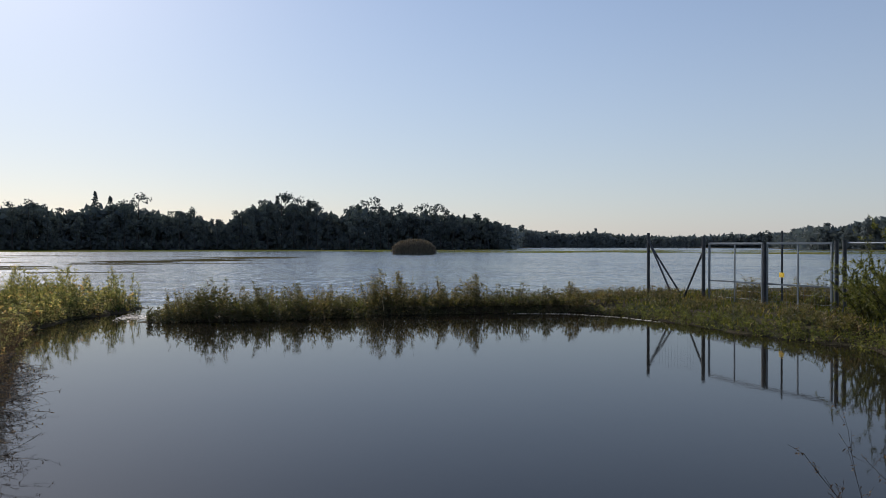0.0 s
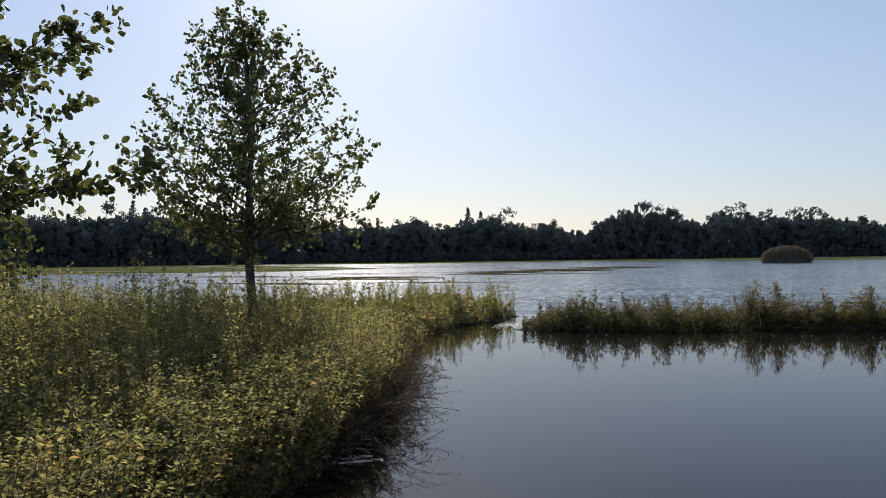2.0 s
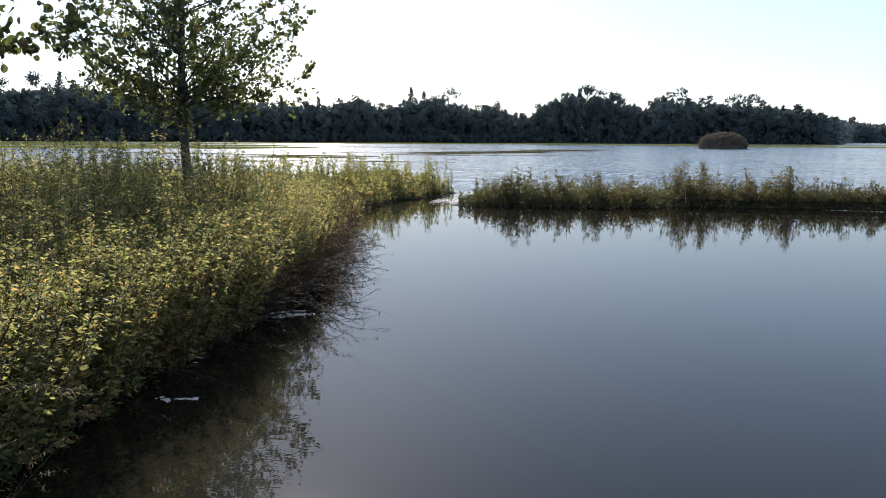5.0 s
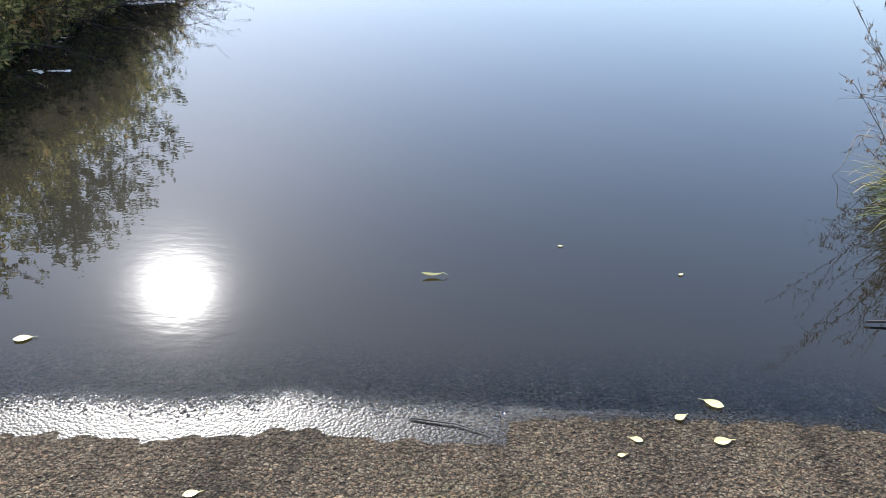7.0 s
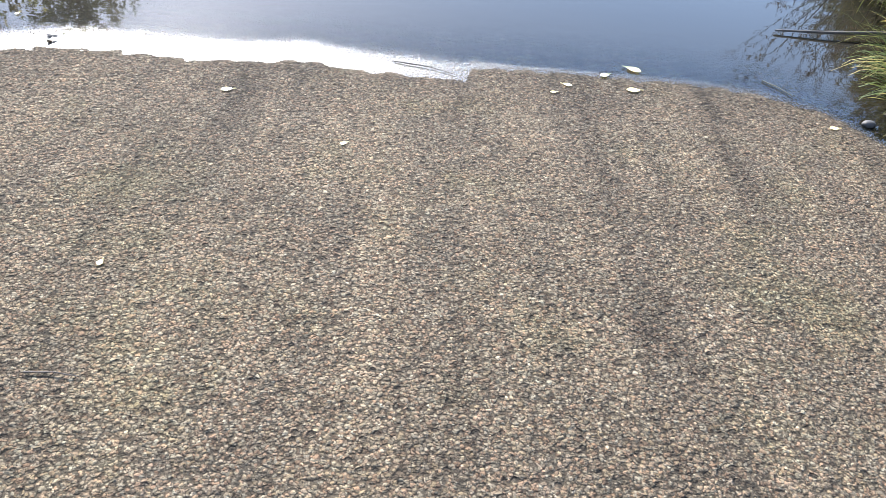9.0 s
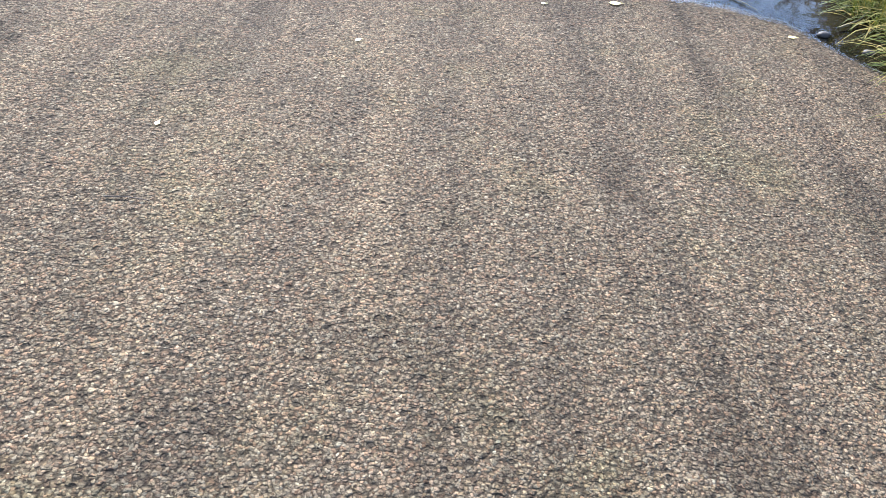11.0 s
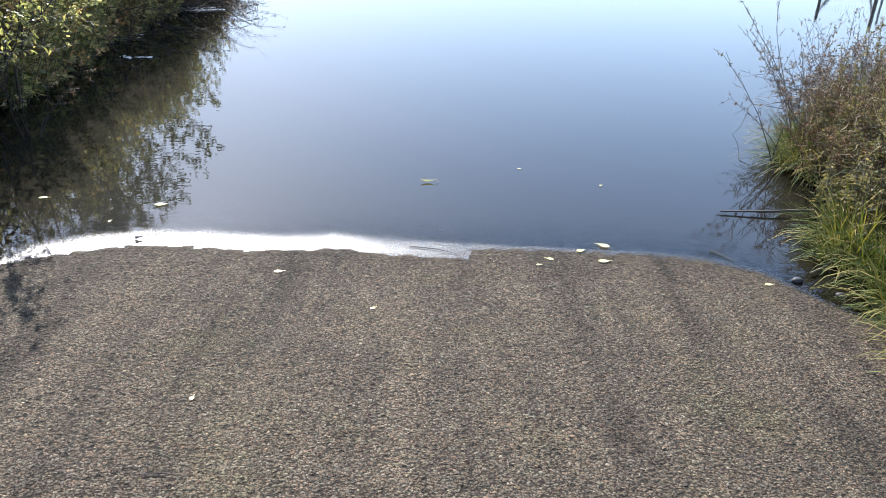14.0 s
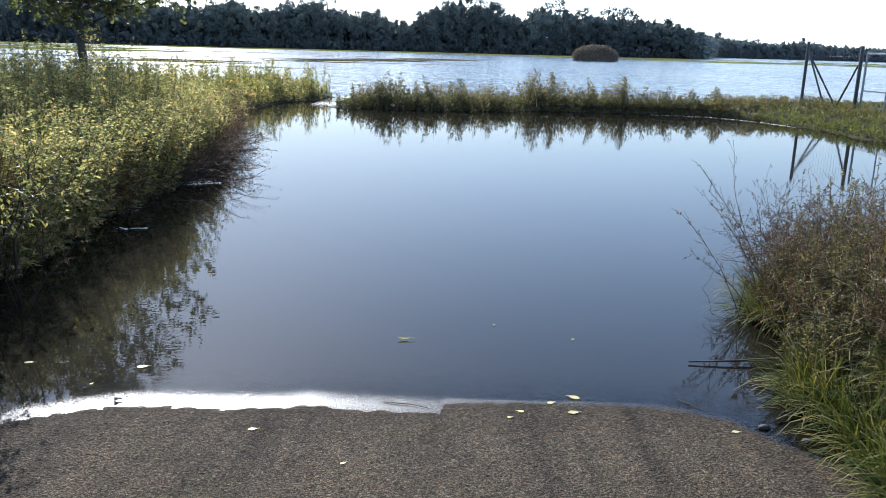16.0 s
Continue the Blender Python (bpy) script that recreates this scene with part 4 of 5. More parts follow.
dyke = lambda x, y: (land_height(x, y) > 0.02) & (x > -3.2) & (y > 12)
soup = Soup()
p = scatter(6000, (-3.3, 12), (15, 27), dyke)
low = np.interp(p[:, 0], (3, 6), (1.0, 0.5))
add_blades(soup, on_ground(p), rng.uniform(0, 6.3, len(p)), rng.uniform(0.1, 0.34, len(p)) * low, rng.uniform(0.02, 0.04, len(p)), rng.uniform(0.1, 0.7, len(p)), rng.uniform(0.2, 1.3, len(p)))
r = scatter(10000, (3.5, 10), (15, 26.5), lambda x, y: dyke(x, y) & (y < 26) & ((x > 7) | (y > 21.5)))
add_blades(soup, on_ground(r), rng.uniform(0, 6.3, len(r)), rng.uniform(0.05, 0.17, len(r)), rng.uniform(0.012, 0.03, len(r)), rng.uniform(0.1, 0.9, len(r)), rng.uniform(0.2, 1.5, len(r)))
q = scatter(800, (-3, 21), (12, 27), dyke)
herb(soup, on_ground(q), rng.uniform(0.25, 0.55, len(q)) * np.interp(q[:, 0], (3, 6.5), (1.0, 0.5)), 1, 2, 0.1, 0.04, 0.36, 0.3)
tagged(new("dyke_grass", soup.mesh("dyke_grass", [GRASS, HERB_DARK, DRY])), "rough green and straw-coloured grass along the dyke", "grass", kind="stuff")

soup = Soup()
x = rng.uniform(-3.15, 8.4, 950)
y = np.interp(x, (-3.2, -1.2, 1, 2.5, 5.6, 7.1, 8.0, 8.5), (21.4, 21.3, 21.8, 22.4, 22.45, 22.3, 21.1, 19.0)) + rng.uniform(-0.25, 0.3, len(x))
herb(soup, on_ground(np.stack([x, y], 1)), rng.uniform(0.12, 0.34, len(x)) * np.interp(x, (2, 4), (1.0, 0.6)), 0, 1, 0.09, 0.018, 0.34, 0.0, 0.02, 0.4)
tagged(new("edge_growth", soup.mesh("edge_growth", [DYKE_WEED, STALK])), "low green herbs along the waterline of the dyke", "thicket", kind="stuff")
soup = Soup()
y = rng.uniform(9.5, 21.5, 900)
x = np.interp(y, RIGHT_Y, RIGHT_X) + rng.uniform(-0.15, 0.6, len(y))
herb(soup, on_ground(np.stack([x, y], 1)), rng.uniform(0.06, 0.24, len(x)), 0, 1, 0.07, 0.016, 0.36, 0.0, 0.02, 0.6)
tagged(new("edge_growth", soup.mesh("edge_growth", [SHRUB_LEAF, STALK])), "low green herbs along the waterline below the gate", "thicket", kind="stuff")


def foam_line(points, width, label, dense=45):
    """A pale line of foam and chaff that lies on the water along the bank."""
    soup = Soup()
    for (x0, y0), (x1, y1) in zip(points, points[1:]):
        n = int(math.hypot(x1 - x0, y1 - y0) * dense)
        u = rng.uniform(0, 1, n)
        p = np.stack([x0 + (x1 - x0) * u, y0 + (y1 - y0) * u + rng.normal(0, width, n), np.full(n, 0.008)], 1)
        a = rng.uniform(0, 6.3, n)
        size = rng.uniform(0.02, 0.07, n)
        add_leaves(soup, p, np.stack([np.cos(a), np.sin(a), 0 * a], 1), size, size * 0.7, 0, 0.05, np.zeros(n))
    return tagged(new("foam_line", soup.mesh("foam_line", [FOAM])), label, "foam", kind="stuff")


foam_line([(5.4, 21.95), (6.2, 21.85), (6.9, 21.65), (7.8, 20.5), (8.2, 19.2)], 0.06, "pale line of foam along the dyke", 90)
foam_line([(-4.6, 24.7), (-3.9, 25.2), (-3.3, 25.6), (-2.9, 25.8)], 0.5, "bright scum in the gap between the banks")
foam_line([(-4.0, 22.8), (-3.5, 22.6), (-2.9, 22.7)], 0.45, "bright scum caught between the spit and the dyke", 900)
foam_line([(-3.3, 8.75), (-3.05, 8.85), (-2.76, 9.0)], 0.025, "pale drift of foam by the bank", 240)
foam_line([(-3.2, 8.95), (-2.9, 9.1)], 0.02, "pale drift of foam by the bank", 150)
foam_line([(-2.95, 6.46), (-2.68, 6.5)], 0.015, "small pale drift of foam by the bank", 70)
foam_line([(-3.4, 7.25), (-3.1, 7.35)], 0.05, "small pale drift of foam by the bank", 60)


# ---- gate and fence ----
def post(thing, name, x, y, top, r, mat, label=""):
    bm = bmesh.new()
    rod(bm, (x, y, -0.1), (x, y, top), r, 12)
    rod(bm, (x, y, top), (x, y, top + 0.012), r * 1.15, 12)
    return part(name, from_bm(name, bm, mat), thing, label)


def wire_panel(thing, a, b, low, high, gap=0.12):
    """Fence wires: verticals and horizontals."""
    bm = bmesh.new()
    length = math.hypot(b[0] - a[0], b[1] - a[1])
    for k in range(1, int(length / gap)):
        u = k * gap / length
        x, y = a[0] + (b[0] - a[0]) * u, a[1] + (b[1] - a[1]) * u
        rod(bm, (x, y, low), (x, y, high), 0.0018, 4)
    for k in range(int((high - low) / 0.2) + 1):
        z = low + 0.2 * k
        rod(bm, (*a, z), (*b, z), 0.0018, 4)
    return part("wire_mesh", from_bm("wire_mesh", bm, STEEL), thing)


A, B, C, D = (10.55, 24.6), (11.2, 22.45), (11.52, 20.25), (12.0, 18.25)
fence = new("fence")
post(fence, "post", *A, 2.1, 0.045, DARK_STEEL)
post(fence, "post", B[0] - 0.02, B[1] + 0.1, 1.98, 0.05, DARK_STEEL)
for (px, py), (qx, qy), top in ((A, (A[0] + 0.2, A[1] - 1.15), 1.9), (A, (A[0] + 0.7, A[1] - 0.75), 1.85), ((B[0], B[1] + 0.1), (B[0] - 0.15, B[1] + 0.95), 1.65)):
    bm = bmesh.new()
    rod(bm, (px, py, top), (qx, qy, 0.25), 0.028, 10)
    part("brace", from_bm("brace", bm, DARK_STEEL), fence)
wire_panel(fence, A, (B[0] - 0.02, B[1] + 0.1), 0.3, 1.8)
tagged(fence, "dark steel fence bay with slanting braces and wire", "fence")


def gate_leaf(a, b, top=1.8, low=0.18, rail=0.8):
    thing = new("metal_gate")
    for name, p, q, w in (("top_rail", (*a, top), (*b, top), 0.05), ("bottom_rail", (*a, low), (*b, low), 0.05), ("middle_rail", (*a, rail), (*b, rail), 0.035),
                          ("stile", (*a, low), (*a, top), 0.045), ("stile", (*b, low), (*b, top), 0.045)):
        bm = bmesh.new()
        bar(bm, p, q, w, w)
        part(name, from_bm(name, bm, STEEL), thing)
    mid = ((a[0] + b[0]) / 2, (a[1] + b[1]) / 2)
    bm = bmesh.new()
    bar(bm, (*mid, low), (*mid, top), 0.03, 0.03)
    part("upright", from_bm("upright", bm, STEEL), thing)
    wire_panel(thing, a, b, low, rail, 0.1)
    return tagged(thing, "closed galvanised steel gate leaf with wire infill", "gate", "gate leaves")


gate_leaf((B[0] + 0.04, B[1] - 0.1), (C[0] - 0.02, C[1] + 0.05))
gate_leaf((C[0] + 0.03, C[1] - 0.06), (D[0] - 0.03, D[1] + 0.12))
for q in (D, (D[0] + 0.03, D[1] - 0.22)):
    gp = new("gate_post")
    post(gp, "post", *q, 1.85, 0.045, DARK_STEEL)
    tagged(gp, "dark steel gate post on the dyke", "post", "gate posts")
gp = new("gate_post")
post(gp, "post", *C, 1.8, 0.04, DARK_STEEL)
tagged(gp, "dark steel drop post between the gate leaves", "post", "gate posts")
fence2 = new("fence")
E1, E2 = (D[0] + 0.06, D[1] - 0.3), (12.7, 15.1)
bm = bmesh.new()
rod(bm, (*E1, 1.8), (*E2, 1.8), 0.025, 8)
part("top_rail", from_bm("top_rail", bm, STEEL), fence2)
post(fence2, "post", *E2, 1.85, 0.045, STEEL)
wire_panel(fence2, E1, E2, 0.2, 1.75)
tagged(fence2, "galvanised wire fence bay overgrown by shrubs", "fence")

sign = new("sign_post")
S = (12.25, 20.6)
bm = bmesh.new()
rod(bm, (*S, 0.1), (*S, 2.12), 0.025, 8)
part("pole", from_bm("pole", bm, DARK_STEEL), sign)
bm = bmesh.new()
bar(bm, (S[0] - 0.03, S[1] - 0.03, 0.94), (S[0] - 0.03, S[1] - 0.03, 1.06), 0.02, 0.19)
part("plate", from_bm("plate", bm, YELLOW), sign, "small yellow plate")
tagged(sign, "thin dark pole with a small yellow plate", "sign")


# ---- shrub beside the gate ----
def shrub(x, y, z, w, h, n_stem, leaf, mats, label, n_leaf, narrow=0.35):
    thing = new("shrub")
    thing.location = (x, y, z)
    crown = Soup()
    tips = []
    for _ in range(n_stem):
        wood = Soup()
        a = rng.uniform(0, 6.3)
        at = np.array([math.cos(a), math.sin(a), 0]) * rng.uniform(0, w * 0.22) + [0, 0, -0.1]
        way = np.array([math.cos(a) * rng.uniform(0.1, 0.6), math.sin(a) * rng.uniform(0.1, 0.6), 1.0])
        ln, r = h * rng.uniform(0.6, 1.1), 0.014
        for s in range(6):
            way = unit(way + rng.normal(0, 0.16, 3))
            nxt = at + way * ln / 6
            add_tubes(wood, at[None], nxt[None], [r], [r * 0.75], 0, 4)
            tips.append((at, nxt)) if s else None
            for _ in range(2 if s else 0):
                tw = unit(way * 0.7 + rng.normal(0, 0.5, 3))
                end = nxt + tw * ln * rng.uniform(0.1, 0.25)
                add_tubes(wood, nxt[None], end[None], [r * 0.4], [0.0015], 0, 3)
                tips += [(nxt, end)] * 2
            at, r = nxt, r * 0.75
        part("stem", wood.mesh("stem", [mats[1]]), thing)
    seg = np.array(tips)
    k = rng.integers(0, len(seg), n_leaf)
    u = rng.uniform(0, 1, (n_leaf, 1))
    p = seg[k, 0] * (1 - u) + seg[k, 1] * u
    way = unit(seg[k, 1] - seg[k, 0]) + rng.normal(0, 0.7, (n_leaf, 3))
    size = leaf * rng.uniform(0.6, 1.2, n_leaf)
    add_leaves(crown, p, way, size, size * narrow, 0)
    part("foliage", crown.mesh("foliage", [mats[0]]), thing)
    return tagged(thing, label, "shrub")


for x, y, w, h in ((10.75, 14.4, 1.8, 1.9), (11.6, 13.2, 2.2, 2.4), (10.5, 12.6, 1.8, 1.9), (12.1, 15.4, 1.6, 2.0), (11.0, 11.4, 2.2, 2.2), (10.2, 11.6, 1.6, 1.5), (11.4, 16.0, 1.2, 1.3)):
    shrub(x + 0.1, y + 0.4, 0.15, w, h, 26, 0.066, (SHRUB_LEAF, TWIG), "loose willow-like shrub leaning over the water by the fence", 9500)


shrub(-3.3, 4.6, 0.0, 0.7, 1.2, 8, 0.036, (HERB_DARK, TWIG), "leafy shrub leaning from the bank over the lane", 2800, 0.45)


# ---- near right bank: tussocks, dry weeds, sticks ----
def tussock(x, y, w, n, length, label):
    thing = new("grass_tussock")
    z = max(0.0, float(land_height(np.array([x]), np.array([y]))[0]))
    thing.location = (x, y, z)
    soup = Soup()
    a, r = rng.uniform(0, 2 * math.pi, n), w / 2 * np.sqrt(rng.uniform(0, 1, n))
    base = np.stack([r * np.cos(a), r * np.sin(a), np.full(n, -0.03)], 1)
    add_blades(soup, base, a + rng.normal(0, 0.6, n), length * rng.uniform(0.4, 1.2, n), rng.uniform(0.005, 0.012, n), rng.uniform(0.1, 1.0, n), rng.uniform(0.2, 2.0, n), 0)
    part("tuft", soup.mesh("tuft", [GRASS]), thing)
    return tagged(thing, label, "grass", "tussocks on the near bank")


for x, y, w, n, ln in ((1.86, 2.3, 0.35, 420, 0.5), (1.9, 2.65, 0.35, 420, 0.48), (2.1, 2.4, 0.4, 420, 0.55), (1.95, 3.0, 0.35, 420, 0.5), (1.95, 3.35, 0.35, 450, 0.5), 
                       (2.3, 3.1, 0.4, 400, 0.6), (2.3, 2.7, 0.4, 400, 0.6), (2.15, 1.95, 0.4, 400, 0.5), (2.45, 3.9, 0.45, 400, 0.6), (2.2, 4.6, 0.45, 400, 0.55), (1.85, 2.0, 0.35, 420, 0.5), (1.95, 1.65, 0.35, 400, 0.5), (2.15, 1.4, 0.4, 400, 0.5), (1.8, 3.15, 0.25, 300, 0.4), (2.45, 3.5, 0.5, 420, 0.75), (2.6, 4.1, 0.5, 420, 0.8), (2.9, 3.3, 0.5, 420, 0.75), (2.2, 4.3, 0.4, 360, 0.6),
                       (1.83, 2.2, 0.28, 320, 0.42), (1.84, 1.85, 0.28, 320, 0.42), (1.9, 1.5, 0.3, 320, 0.42), (1.92, 1.15, 0.3, 300, 0.42), (1.95, 0.8, 0.3, 300, 0.42), (2.15, 4.55, 0.4, 340, 0.5), (2.35, 4.95, 0.45, 340, 0.55), (2.7, 5.2, 0.5, 340, 0.6)):
    tussock(x, y, w, n, ln * 0.75, "arching tussock of green and straw-yellow grass on the bank")


soup = Soup()
p = scatter(3800, (1.9, -3.0), (4.5, 3.2), lambda x, y: x > np.interp(y, RIGHT_Y, RIGHT_X) + 0.05)
p = np.concatenate([p, scatter(2200, (-4.2, -2.0), (-2.42, 2.4), lambda x, y: x < -2.42)])
add_blades(soup, on_ground(p), rng.uniform(0, 6.3, len(p)), rng.uniform(0.08, 0.3, len(p)), rng.uniform(0.004, 0.01, len(p)), rng.uniform(0.1, 0.9, len(p)), rng.uniform(0.3, 1.6, len(p)))
tagged(new("verge_grass", soup.mesh("verge_grass", [GRASS])), "short green and straw grass beside the lane", "grass", kind="stuff")
soup = Soup()
p = scatter(4200, (2.0, 2.8), (4.0, 5.8), lambda x, y: x > np.interp(y, RIGHT_Y, RIGHT_X) + 0.2)
add_blades(soup, on_ground(p), rng.uniform(0, 6.3, len(p)), rng.uniform(0.25, 0.75, len(p)) * np.interp(p[:, 0], (2.0, 2.7), (0.6, 1.1)), rng.uniform(0.003, 0.0075, len(p)), rng.uniform(0.0, 0.7, len(p)), rng.uniform(0.0, 2.2, len(p)))
tagged(new("dead_grass", soup.mesh("dead_grass", [STRAW])), "tangle of dead straw-brown stalks on the bank", "grass", kind="stuff")
soup = Soup()
p = scatter(330, (1.9, 2.9), (3.6, 6.0), lambda x, y: x > np.interp(y, RIGHT_Y, RIGHT_X) + 0.12)
q = scatter(200, (1.8, 3.35), (2.3, 4.8), lambda x, y: x > np.interp(y, RIGHT_Y, RIGHT_X) + 0.02)
p = np.concatenate([p, q])
herb(soup, on_ground(p), rng.uniform(0.3, 0.75, len(p)) * np.interp(p[:, 0], (1.9, 2.6), (0.6, 1.1)), leaf=0.035, gap=0.009, narrow=0.36, low=0.05)
tagged(new("edge_growth", soup.mesh("edge_growth", [HERB_DARK, STALK])), "low dark herbs between grass and withered weeds", "thicket", kind="stuff")


def dry_weed(x, y, w, h, n, bud=13):
    """A dead branching weed: thin brown stems with small dry leaves and seed heads."""
    thing = new("dry_weed")
    thing.location = (x, y, max(0.0, float(land_height(np.array([x]), np.array([y]))[0])))
    for _ in range(int(n * 1.35)):
        soup = Soup()
        a = rng.uniform(0, 6.3)
        at = np.array([math.cos(a), math.sin(a), 0]) * rng.uniform(0, w * 0.35) + [0, 0, -0.03]
        way = unit(np.array([math.cos(a) * 0.24, math.sin(a) * 0.24, 1.0]) + rng.normal(0, 0.16, 3))
        ln, r = h * 0.88 * rng.uniform(0.6, 1.1), 0.004
        for s in range(6):
            way = unit(way + rng.normal(0, 0.14, 3))
            nxt = at + way * ln / 6
            add_tubes(soup, at[None], nxt[None], [r], [r * 0.8], 0)
            if s > 0:
                for _ in range(4):
                    tw = unit(way * 0.6 + rng.normal(0, 0.55, 3))
                    end = nxt + tw * ln * rng.uniform(0.08, 0.24)
                    add_tubes(soup, nxt[None], end[None], [r * 0.5], [0.0008], 0)
                    m = bud
                    u = rng.uniform(0.2, 1, (m, 1))
                    q = nxt * (1 - u) + end * u
                    add_leaves(soup, q, rng.normal(0, 1, (m, 3)), rng.uniform(0.012, 0.026, m), rng.uniform(0.003, 0.008, m), 1)
            at, r = nxt, r * 0.8
        part("stem", soup.mesh("stem", [TWIG, DRY]), thing)
    return tagged(thing, "brown withered branching weed leaning over the water", "weeds", "dry weeds on the near bank")


soup = Soup()
for _ in range(750):
    x, y = rng.uniform(2.0, 3.1), rng.uniform(3.0, 5.2)
    at = np.array([x, y, 0.08 + rng.uniform(0.12, 0.62) * np.interp(x - 0.12 * (y - 3), (1.95, 2.4), (0.6, 1.1))])
    a = rng.uniform(0, 6.3)
    way = unit(np.array([math.cos(a), math.sin(a), rng.uniform(-0.4, 0.6)]))
    r = rng.uniform(0.0014, 0.0032)
    for k in range(6):
        nxt = at + way * rng.uniform(0.03, 0.08)
        add_tubes(soup, at[None], nxt[None], [r], [r * 0.85], 0)
        way = unit(way + rng.normal(0, 0.28, 3) + [0, 0, -0.08])
        at, r = nxt, r * 0.85
tagged(new("dead_stalks", soup.mesh("dead_stalks", [STRAW])), "pale broken stalks tangled in the withered bush", "weeds", kind="stuff")


def bare_stalks(x, y, h):
    """A few dead dark stalks that rise from one foot and arch out over the water, with short side twigs and buds."""
    thing = new("bare_weed")
    thing.location = (x + 0.08, y, 0.0)
    for _ in range(3):
        soup = Soup()
        at = np.array([rng.uniform(-0.08, 0.1), rng.normal(0, 0.08), -0.02])
        way = unit(np.array([rng.uniform(-0.55, 0.1), rng.normal(0, 0.2), 1.0]))
        ln, r = h * rng.uniform(0.75, 1.15), 0.0042
        curl = rng.normal(0, 0.05, 3) + [-0.02, 0, 0]
        for s in range(10):
            way = unit(way + curl + rng.normal(0, 0.05, 3))
            nxt = at + way * ln / 10
            add_tubes(soup, at[None], nxt[None], [r], [r * 0.87], 0, 4)
            if s > 2:
                for _ in range(2):
                    end = nxt + unit(way + rng.normal(0, 0.45, 3)) * ln * rng.uniform(0.04, 0.13)
                    add_tubes(soup, nxt[None], end[None], [r * 0.5], [0.001], 0)
                    m = 5
                    u = rng.uniform(0.1, 1, (m, 1))
                    add_leaves(soup, nxt * (1 - u) + end * u, rng.normal(0, 1, (m, 3)), rng.uniform(0.01, 0.022, m), rng.uniform(0.004, 0.009, m), 1)
            at, r = nxt, r * 0.87
        part("stalk", soup.mesh("stalk", [TWIG, DRY]), thing)
    return tagged(thing, "bare dark withered stalks rising over the water", "weeds", "bare stalks on the near bank")


for x, y, w, h, n in ((2.3, 3.7, 0.6, 0.6, 18), (2.55, 4.3, 0.7, 0.8, 20), (2.45, 3.35, 0.6, 0.6, 16), (2.75, 3.6, 0.7, 0.8, 20), (2.3, 4.4, 0.7, 0.7, 18), (2.9, 5.0, 0.8, 0.95, 24), (3.2, 4.2, 0.8, 0.95, 24),
                      (2.5, 5.2, 0.8, 0.85, 24), (2.15, 4.05, 0.5, 0.6, 22), (2.7, 3.1, 0.6, 0.7, 24)):
    dry_weed(x, y, w * 1.3, h * 0.76, int(n * 1.15))
for x, y, h in ((2.3, 4.7, 0.85), (2.5, 4.9, 0.95), (2.7, 5.3, 1.1)):
    dry_weed(x, y, 0.4, h, 4, 4)
for x, y, h in ((1.86, 4.45, 0.74), (1.98, 4.6, 0.9), (2.1, 4.95, 1.0), (2.3, 5.1, 1.02), (2.55, 5.2, 1.08)):
    bare_stalks(x, y, h)
# withered fringe of the other bank
dry_weed(-2.62, 4.3, 0.4, 1.35, 5, 14)
for y in (5.6, 6.2, 6.8, 7.4, 8.0, 8.6, 9.2, 9.8, 10.5, 11.3, 12.2, 13.2, 14.4, 15.6, 16.8):
    dry_weed(float(np.interp(y, BANK_Y, BANK_X)), y, 0.7, 0.6 if y < 10 else 0.8, 8 if y < 8 else 15)
for y in (6.9, 7.5, 8.1, 8.8, 9.5, 10.2, 11.0, 12.0):
    dry_weed(float(np.interp(y, BANK_Y, BANK_X)) + 0.22, y, 0.6, 0.55, 7, 11)


def stick(name, points, r, label, mat=TWIG):
    soup = Soup()
    p = np.array(points, float)
    rr = r * np.linspace(1, 0.45, len(p))
    add_tubes(soup, p[:-1], p[1:], rr[:-1], rr[1:], 0, 6)
    return tagged(new(name, soup.mesh(name, [mat], True)), label, "stick", kind="")


stick("driftwood_stick", [(1.85, 3.72, 0.03), (1.6, 3.69, 0.022), (1.34, 3.68, 0.012)], 0.009, "dark stick lying out over the water")
stick("driftwood_stick", [(1.15, 3.19, 0.005), (1.2, 3.14, 0.006), (1.24, 3.08, 0.004)], 0.0028, "pale twig in the shallow water", STALK)
stick("driftwood_stick", [(1.55, 2.98, 0.012), (1.66, 3.06, 0.02), (1.78, 3.2, 0.05)], 0.006, "pale twig beside the grass", STALK)
stick("driftwood_stick", [(-0.28, 3.06, 0.005), (-0.15, 3.04, 0.006), (-0.05, 3.0, 0.005)], 0.003, "dark bent twig at the water's edge")
stick("driftwood_stick", [(-0.92, 1.4, 0.054), (-0.86, 1.405, 0.056), (-0.8, 1.4, 0.055)], 0.0018, "small dark twig on the asphalt")


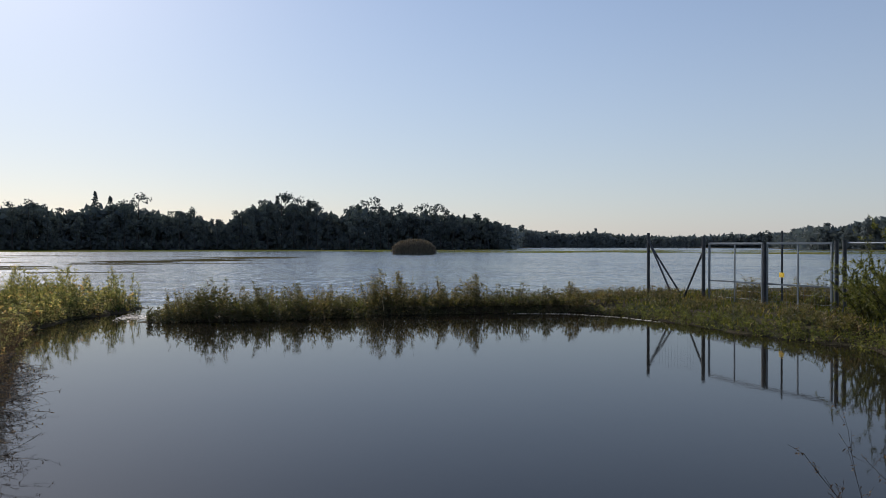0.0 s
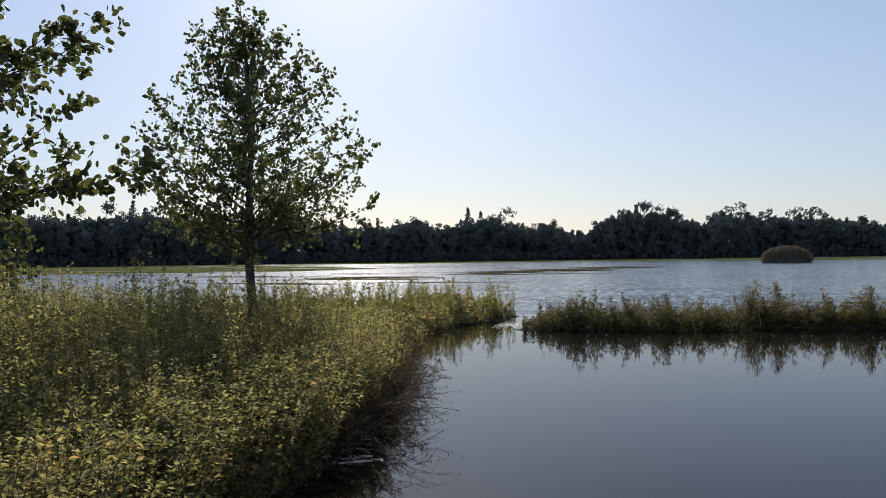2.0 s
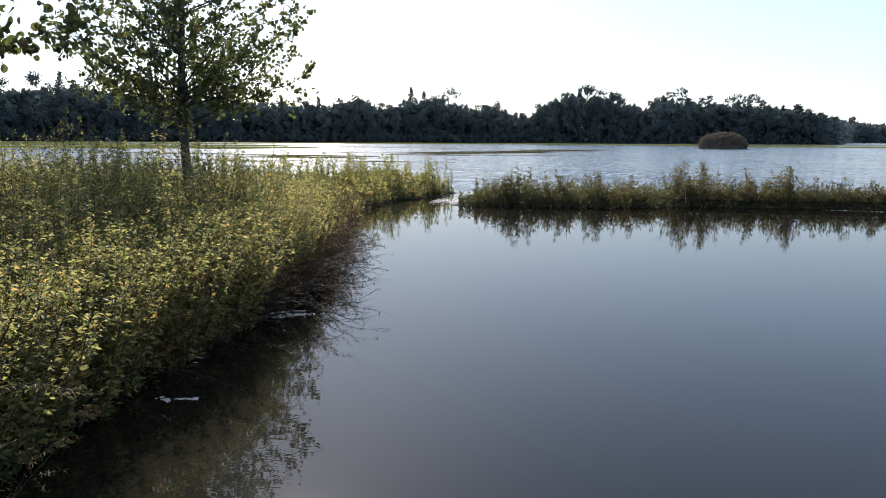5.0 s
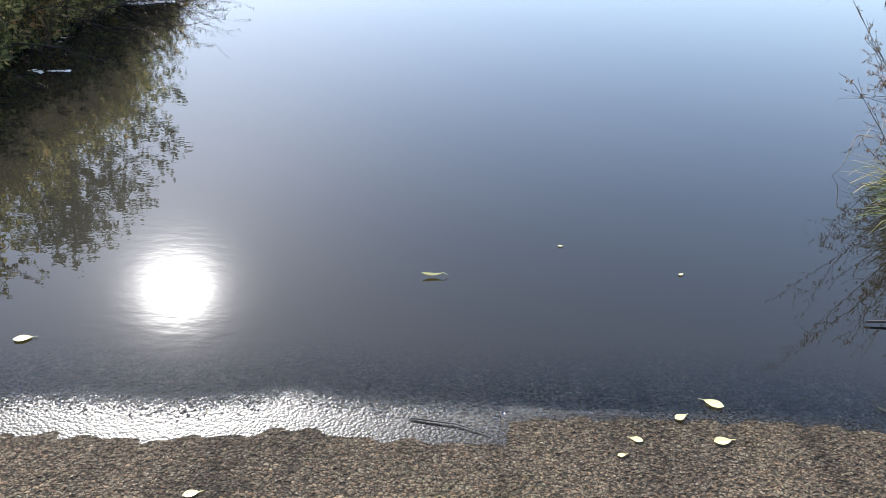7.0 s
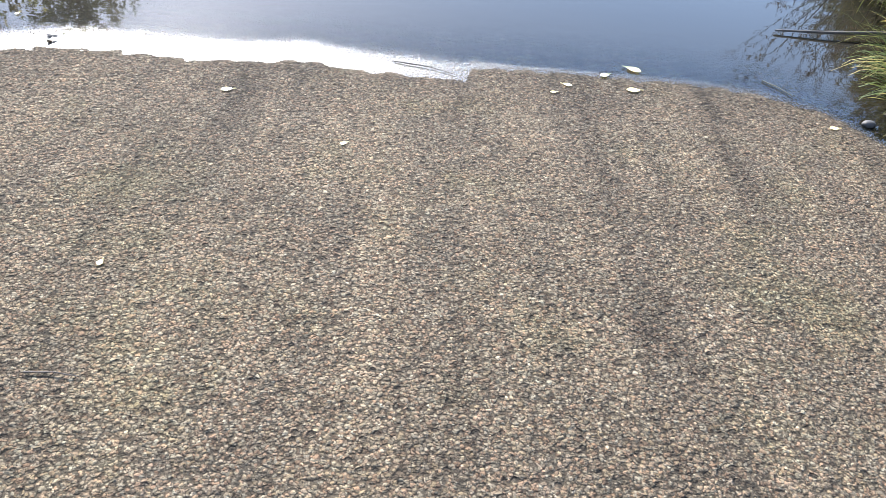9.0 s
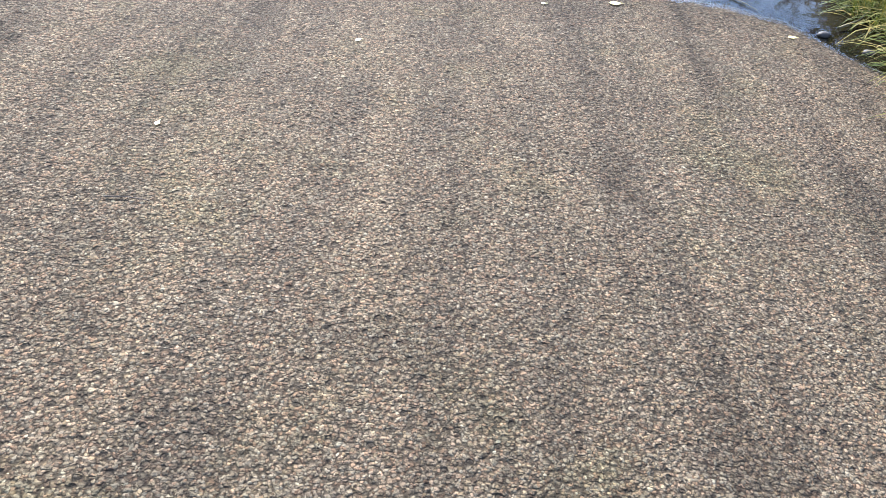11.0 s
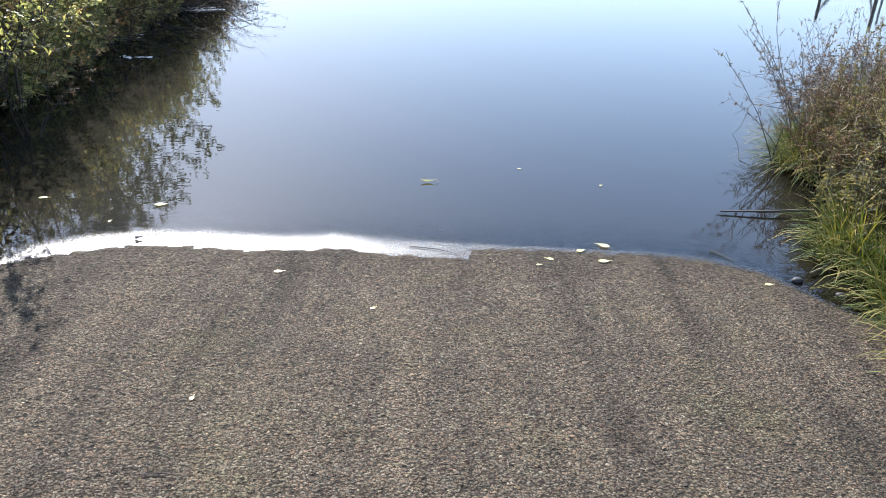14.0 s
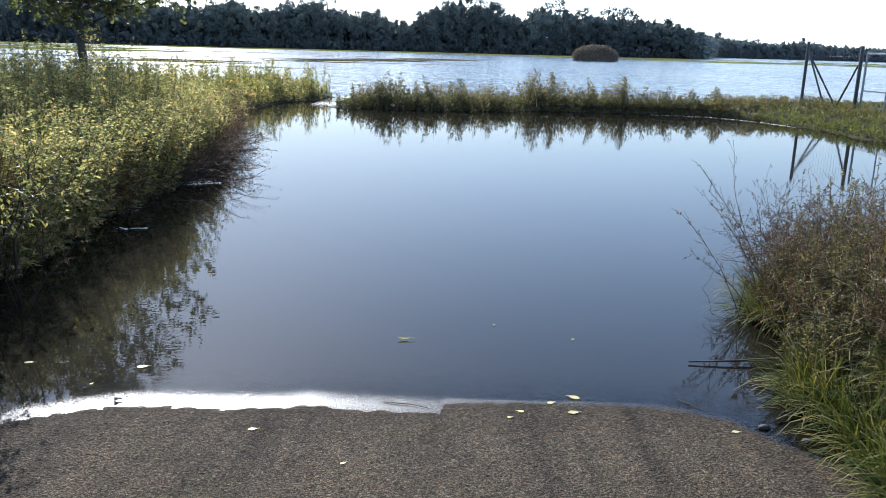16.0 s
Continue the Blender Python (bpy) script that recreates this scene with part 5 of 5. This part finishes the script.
def bare_shrub(x, y, label):
    """Bare dark branches that reach from the bank over the water."""
    thing = new("bare_shrub")
    thing.location = (x, y, 0)
    for _ in range(11):
        soup = Soup()
        at = np.array([-rng.uniform(0, 0.45), rng.normal(0, 0.28), 0.02])
        way = unit(np.array([rng.uniform(0.2, 1.0), rng.normal(-0.1, 0.35), rng.uniform(0.4, 1.1)]))
        ln, r = rng.uniform(0.4, 0.95), 0.0085
        for s in range(8):
            way = unit(way + rng.normal(0, 0.09, 3) + [0.03, 0, -0.14])
            nxt = at + way * ln / 8
            nxt[2] = max(nxt[2], 0.01)
            add_tubes(soup, at[None], nxt[None], [r], [r * 0.82], 0, 4)
            if s > 1:
                end = nxt + unit(way + rng.normal(0, 0.5, 3)) * ln * rng.uniform(0.08, 0.22)
                end[2] = max(end[2], 0.005)
                add_tubes(soup, nxt[None], end[None], [r * 0.6], [0.0015], 0)
                m = 2
                u = rng.uniform(0.2, 1, (m, 1))
                add_leaves(soup, nxt * (1 - u) + end * u, rng.normal(0, 1, (m, 3)), rng.uniform(0.015, 0.04, m), rng.uniform(0.006, 0.014, m), 1)
            at, r = nxt, r * 0.82
        part("branch", soup.mesh("branch", [TWIG, DRY]), thing)
    return tagged(thing, label, "shrub", "bare shrubs at the water")


for y in np.arange(6.6, 14.5, 0.44):
    bare_shrub(float(np.interp(y, BANK_Y, BANK_X)) + (0.3 if 8.0 < y < 11 else 0.12), float(y), "bare dark branches arching from the bank over the water")


def leaning_branch(foot, tip, label):
    """A leafy branch that leans from the thicket out over the lane."""
    thing = new("leaning_branch")
    thing.location = foot
    wood, crown = Soup(), Soup()
    end = np.array(tip) - np.array(foot)
    at, twigs = np.zeros(3), []
    for k in range(1, 10):
        u = k / 9
        nxt = end * [u, u, u ** 0.6] + rng.normal(0, 0.012, 3)
        add_tubes(wood, at[None], nxt[None], [0.008 * (1.1 - u + 1 / 9)], [0.008 * (1.1 - u)], 0, 5)
        for _ in range(3 if k > 2 else 0):
            q = nxt + unit(end * 0.5 + rng.normal(0, 0.45, 3)) * rng.uniform(0.08, 0.22)
            twigs.append((nxt, q))
        at = nxt
    seg = np.array(twigs)
    pick = rng.integers(0, len(seg), 170)
    u = rng.uniform(0.2, 1.05, (170, 1))
    size = rng.uniform(0.03, 0.055, 170)
    add_leaves(crown, seg[pick, 0] * (1 - u) + seg[pick, 1] * u, rng.normal(0, 0.8, (170, 3)) + [0, 0, -0.2], size, size * 0.45, 0)
    part("stem", wood.mesh("stem", [TWIG]), thing)
    for p, q in twigs:
        twig = Soup()
        add_tubes(twig, p[None], q[None], [0.003], [0.0012], 0, 4)
        part("twig", twig.mesh("twig", [TWIG]), thing)
    part("foliage", crown.mesh("foliage", [HERB_GREEN]), thing)
    return tagged(thing, label, "branch", "branches over the lane")


for foot, tip in (((-2.85, 4.3, 0.1), (-2.2, 3.7, 0.84)), ((-2.9, 4.7, 0.1), (-2.36, 4.15, 1.08)), ((-2.9, 4.1, 0.1), (-2.45, 3.55, 0.95))):
    leaning_branch(foot, tip, "thin leafy branch leaning from the thicket over the lane")


# ---- leaves and bits on the lane and the water ----
def fallen_leaf(x, y, z, size, turn, curl=0.15, mat=LEAF_YELLOW, label="pale yellow fallen leaf", broad=0.3):
    bm = bmesh.new()
    rows = []
    for k in range(7):
        u = k / 6
        w = size * broad * math.sin(math.pi * u ** 0.8) + 0.0005
        zz = curl * size * (u - 0.5) ** 2
        rows.append([bm.verts.new((size * (u - 0.5), w * s, zz + abs(s) * curl * w)) for s in (-1, 0, 1)])
    for a, b in zip(rows, rows[1:]):
        for k in (0, 1):
            bm.faces.new((a[k], b[k], b[k + 1], a[k + 1]))
    rod(bm, (size * 0.5, 0, curl * size * 0.25), (size * 0.72, 0.01 * size, 0.001), 0.0012, 5)
    ob = new("fallen_leaf", from_bm("fallen_leaf", bm, mat))
    ob.matrix_world = pose(x, y, z, 0, 0, turn)
    return tagged(ob, label, "leaf", "fallen leaves")


def on_road(x, y):
    return float(road_height(np.array([x]), np.array([y]))[0]) + 0.003


for x, y, s, turn in ((0.64, 3.18, 0.075, 150), (0.615, 3.006, 0.065, 10), (0.52, 3.11, 0.05, 30), (0.366, 3.0, 0.045, 160), (1.322, 2.858, 0.045, 10), (-0.822, 2.727, 0.05, 20), (-0.388, 2.442, 0.032, 40),
                      (-0.898, 1.773, 0.03, 80), (0.31, 2.93, 0.03, 15), (-1.9, 2.45, 0.05, 60)):
    z = max(on_road(x, y), 0.004)
    fallen_leaf(x, y, z, s * 0.85, turn, label="pale yellow fallen leaf on the wet lane" if y > 2.95 else "pale yellow fallen leaf on the asphalt")
for x, y, s, turn in ((-1.556, 3.392, 0.06, 20), (-1.72, 3.16, 0.02, 70), (0.297, 4.209, 0.02, 0), (0.75, 4.0, 0.022, 30), (-2.15, 3.4, 0.05, 10)):
    fallen_leaf(x, y, 0.004, s, turn, 0.1, label="pale fallen leaf floating on the water")
fallen_leaf(-0.233, 3.911, 0.006, 0.085, 5, 0.6, label="curled pale leaf floating on the water", broad=0.12)


def pebble(x, y, size, label):
    bm = bmesh.new()
    bmesh.ops.create_icosphere(bm, subdivisions=2, radius=1.0)
    for v in bm.verts:
        v.co *= 1 + 0.25 * noise.noise(v.co * 1.7 + Vector((x, y, 0)) * 9)
        v.co.x *= size / 2
        v.co.y *= size * 0.36
        v.co.z *= size * 0.26
    ob = new("stone", from_bm("stone", bm, STONE, True))
    ob.location = (x, y, on_road(x, y) + size * 0.15)
    return tagged(ob, label, "stone", "stones at the edge")


pebble(1.471, 2.916, 0.055, "dark wet stone at the grass edge")
pebble(1.62, 2.8, 0.05, "small dark stone at the grass edge")
for turn in (20, 150, 265):
    fallen_leaf(-1.52 + 0.012 * math.cos(radians(turn)), 2.985 + 0.012 * math.sin(radians(turn)), 0.008, 0.03, turn, 0.5, STONE, "small dark curled leaf scrap in the shallow water", 0.3)
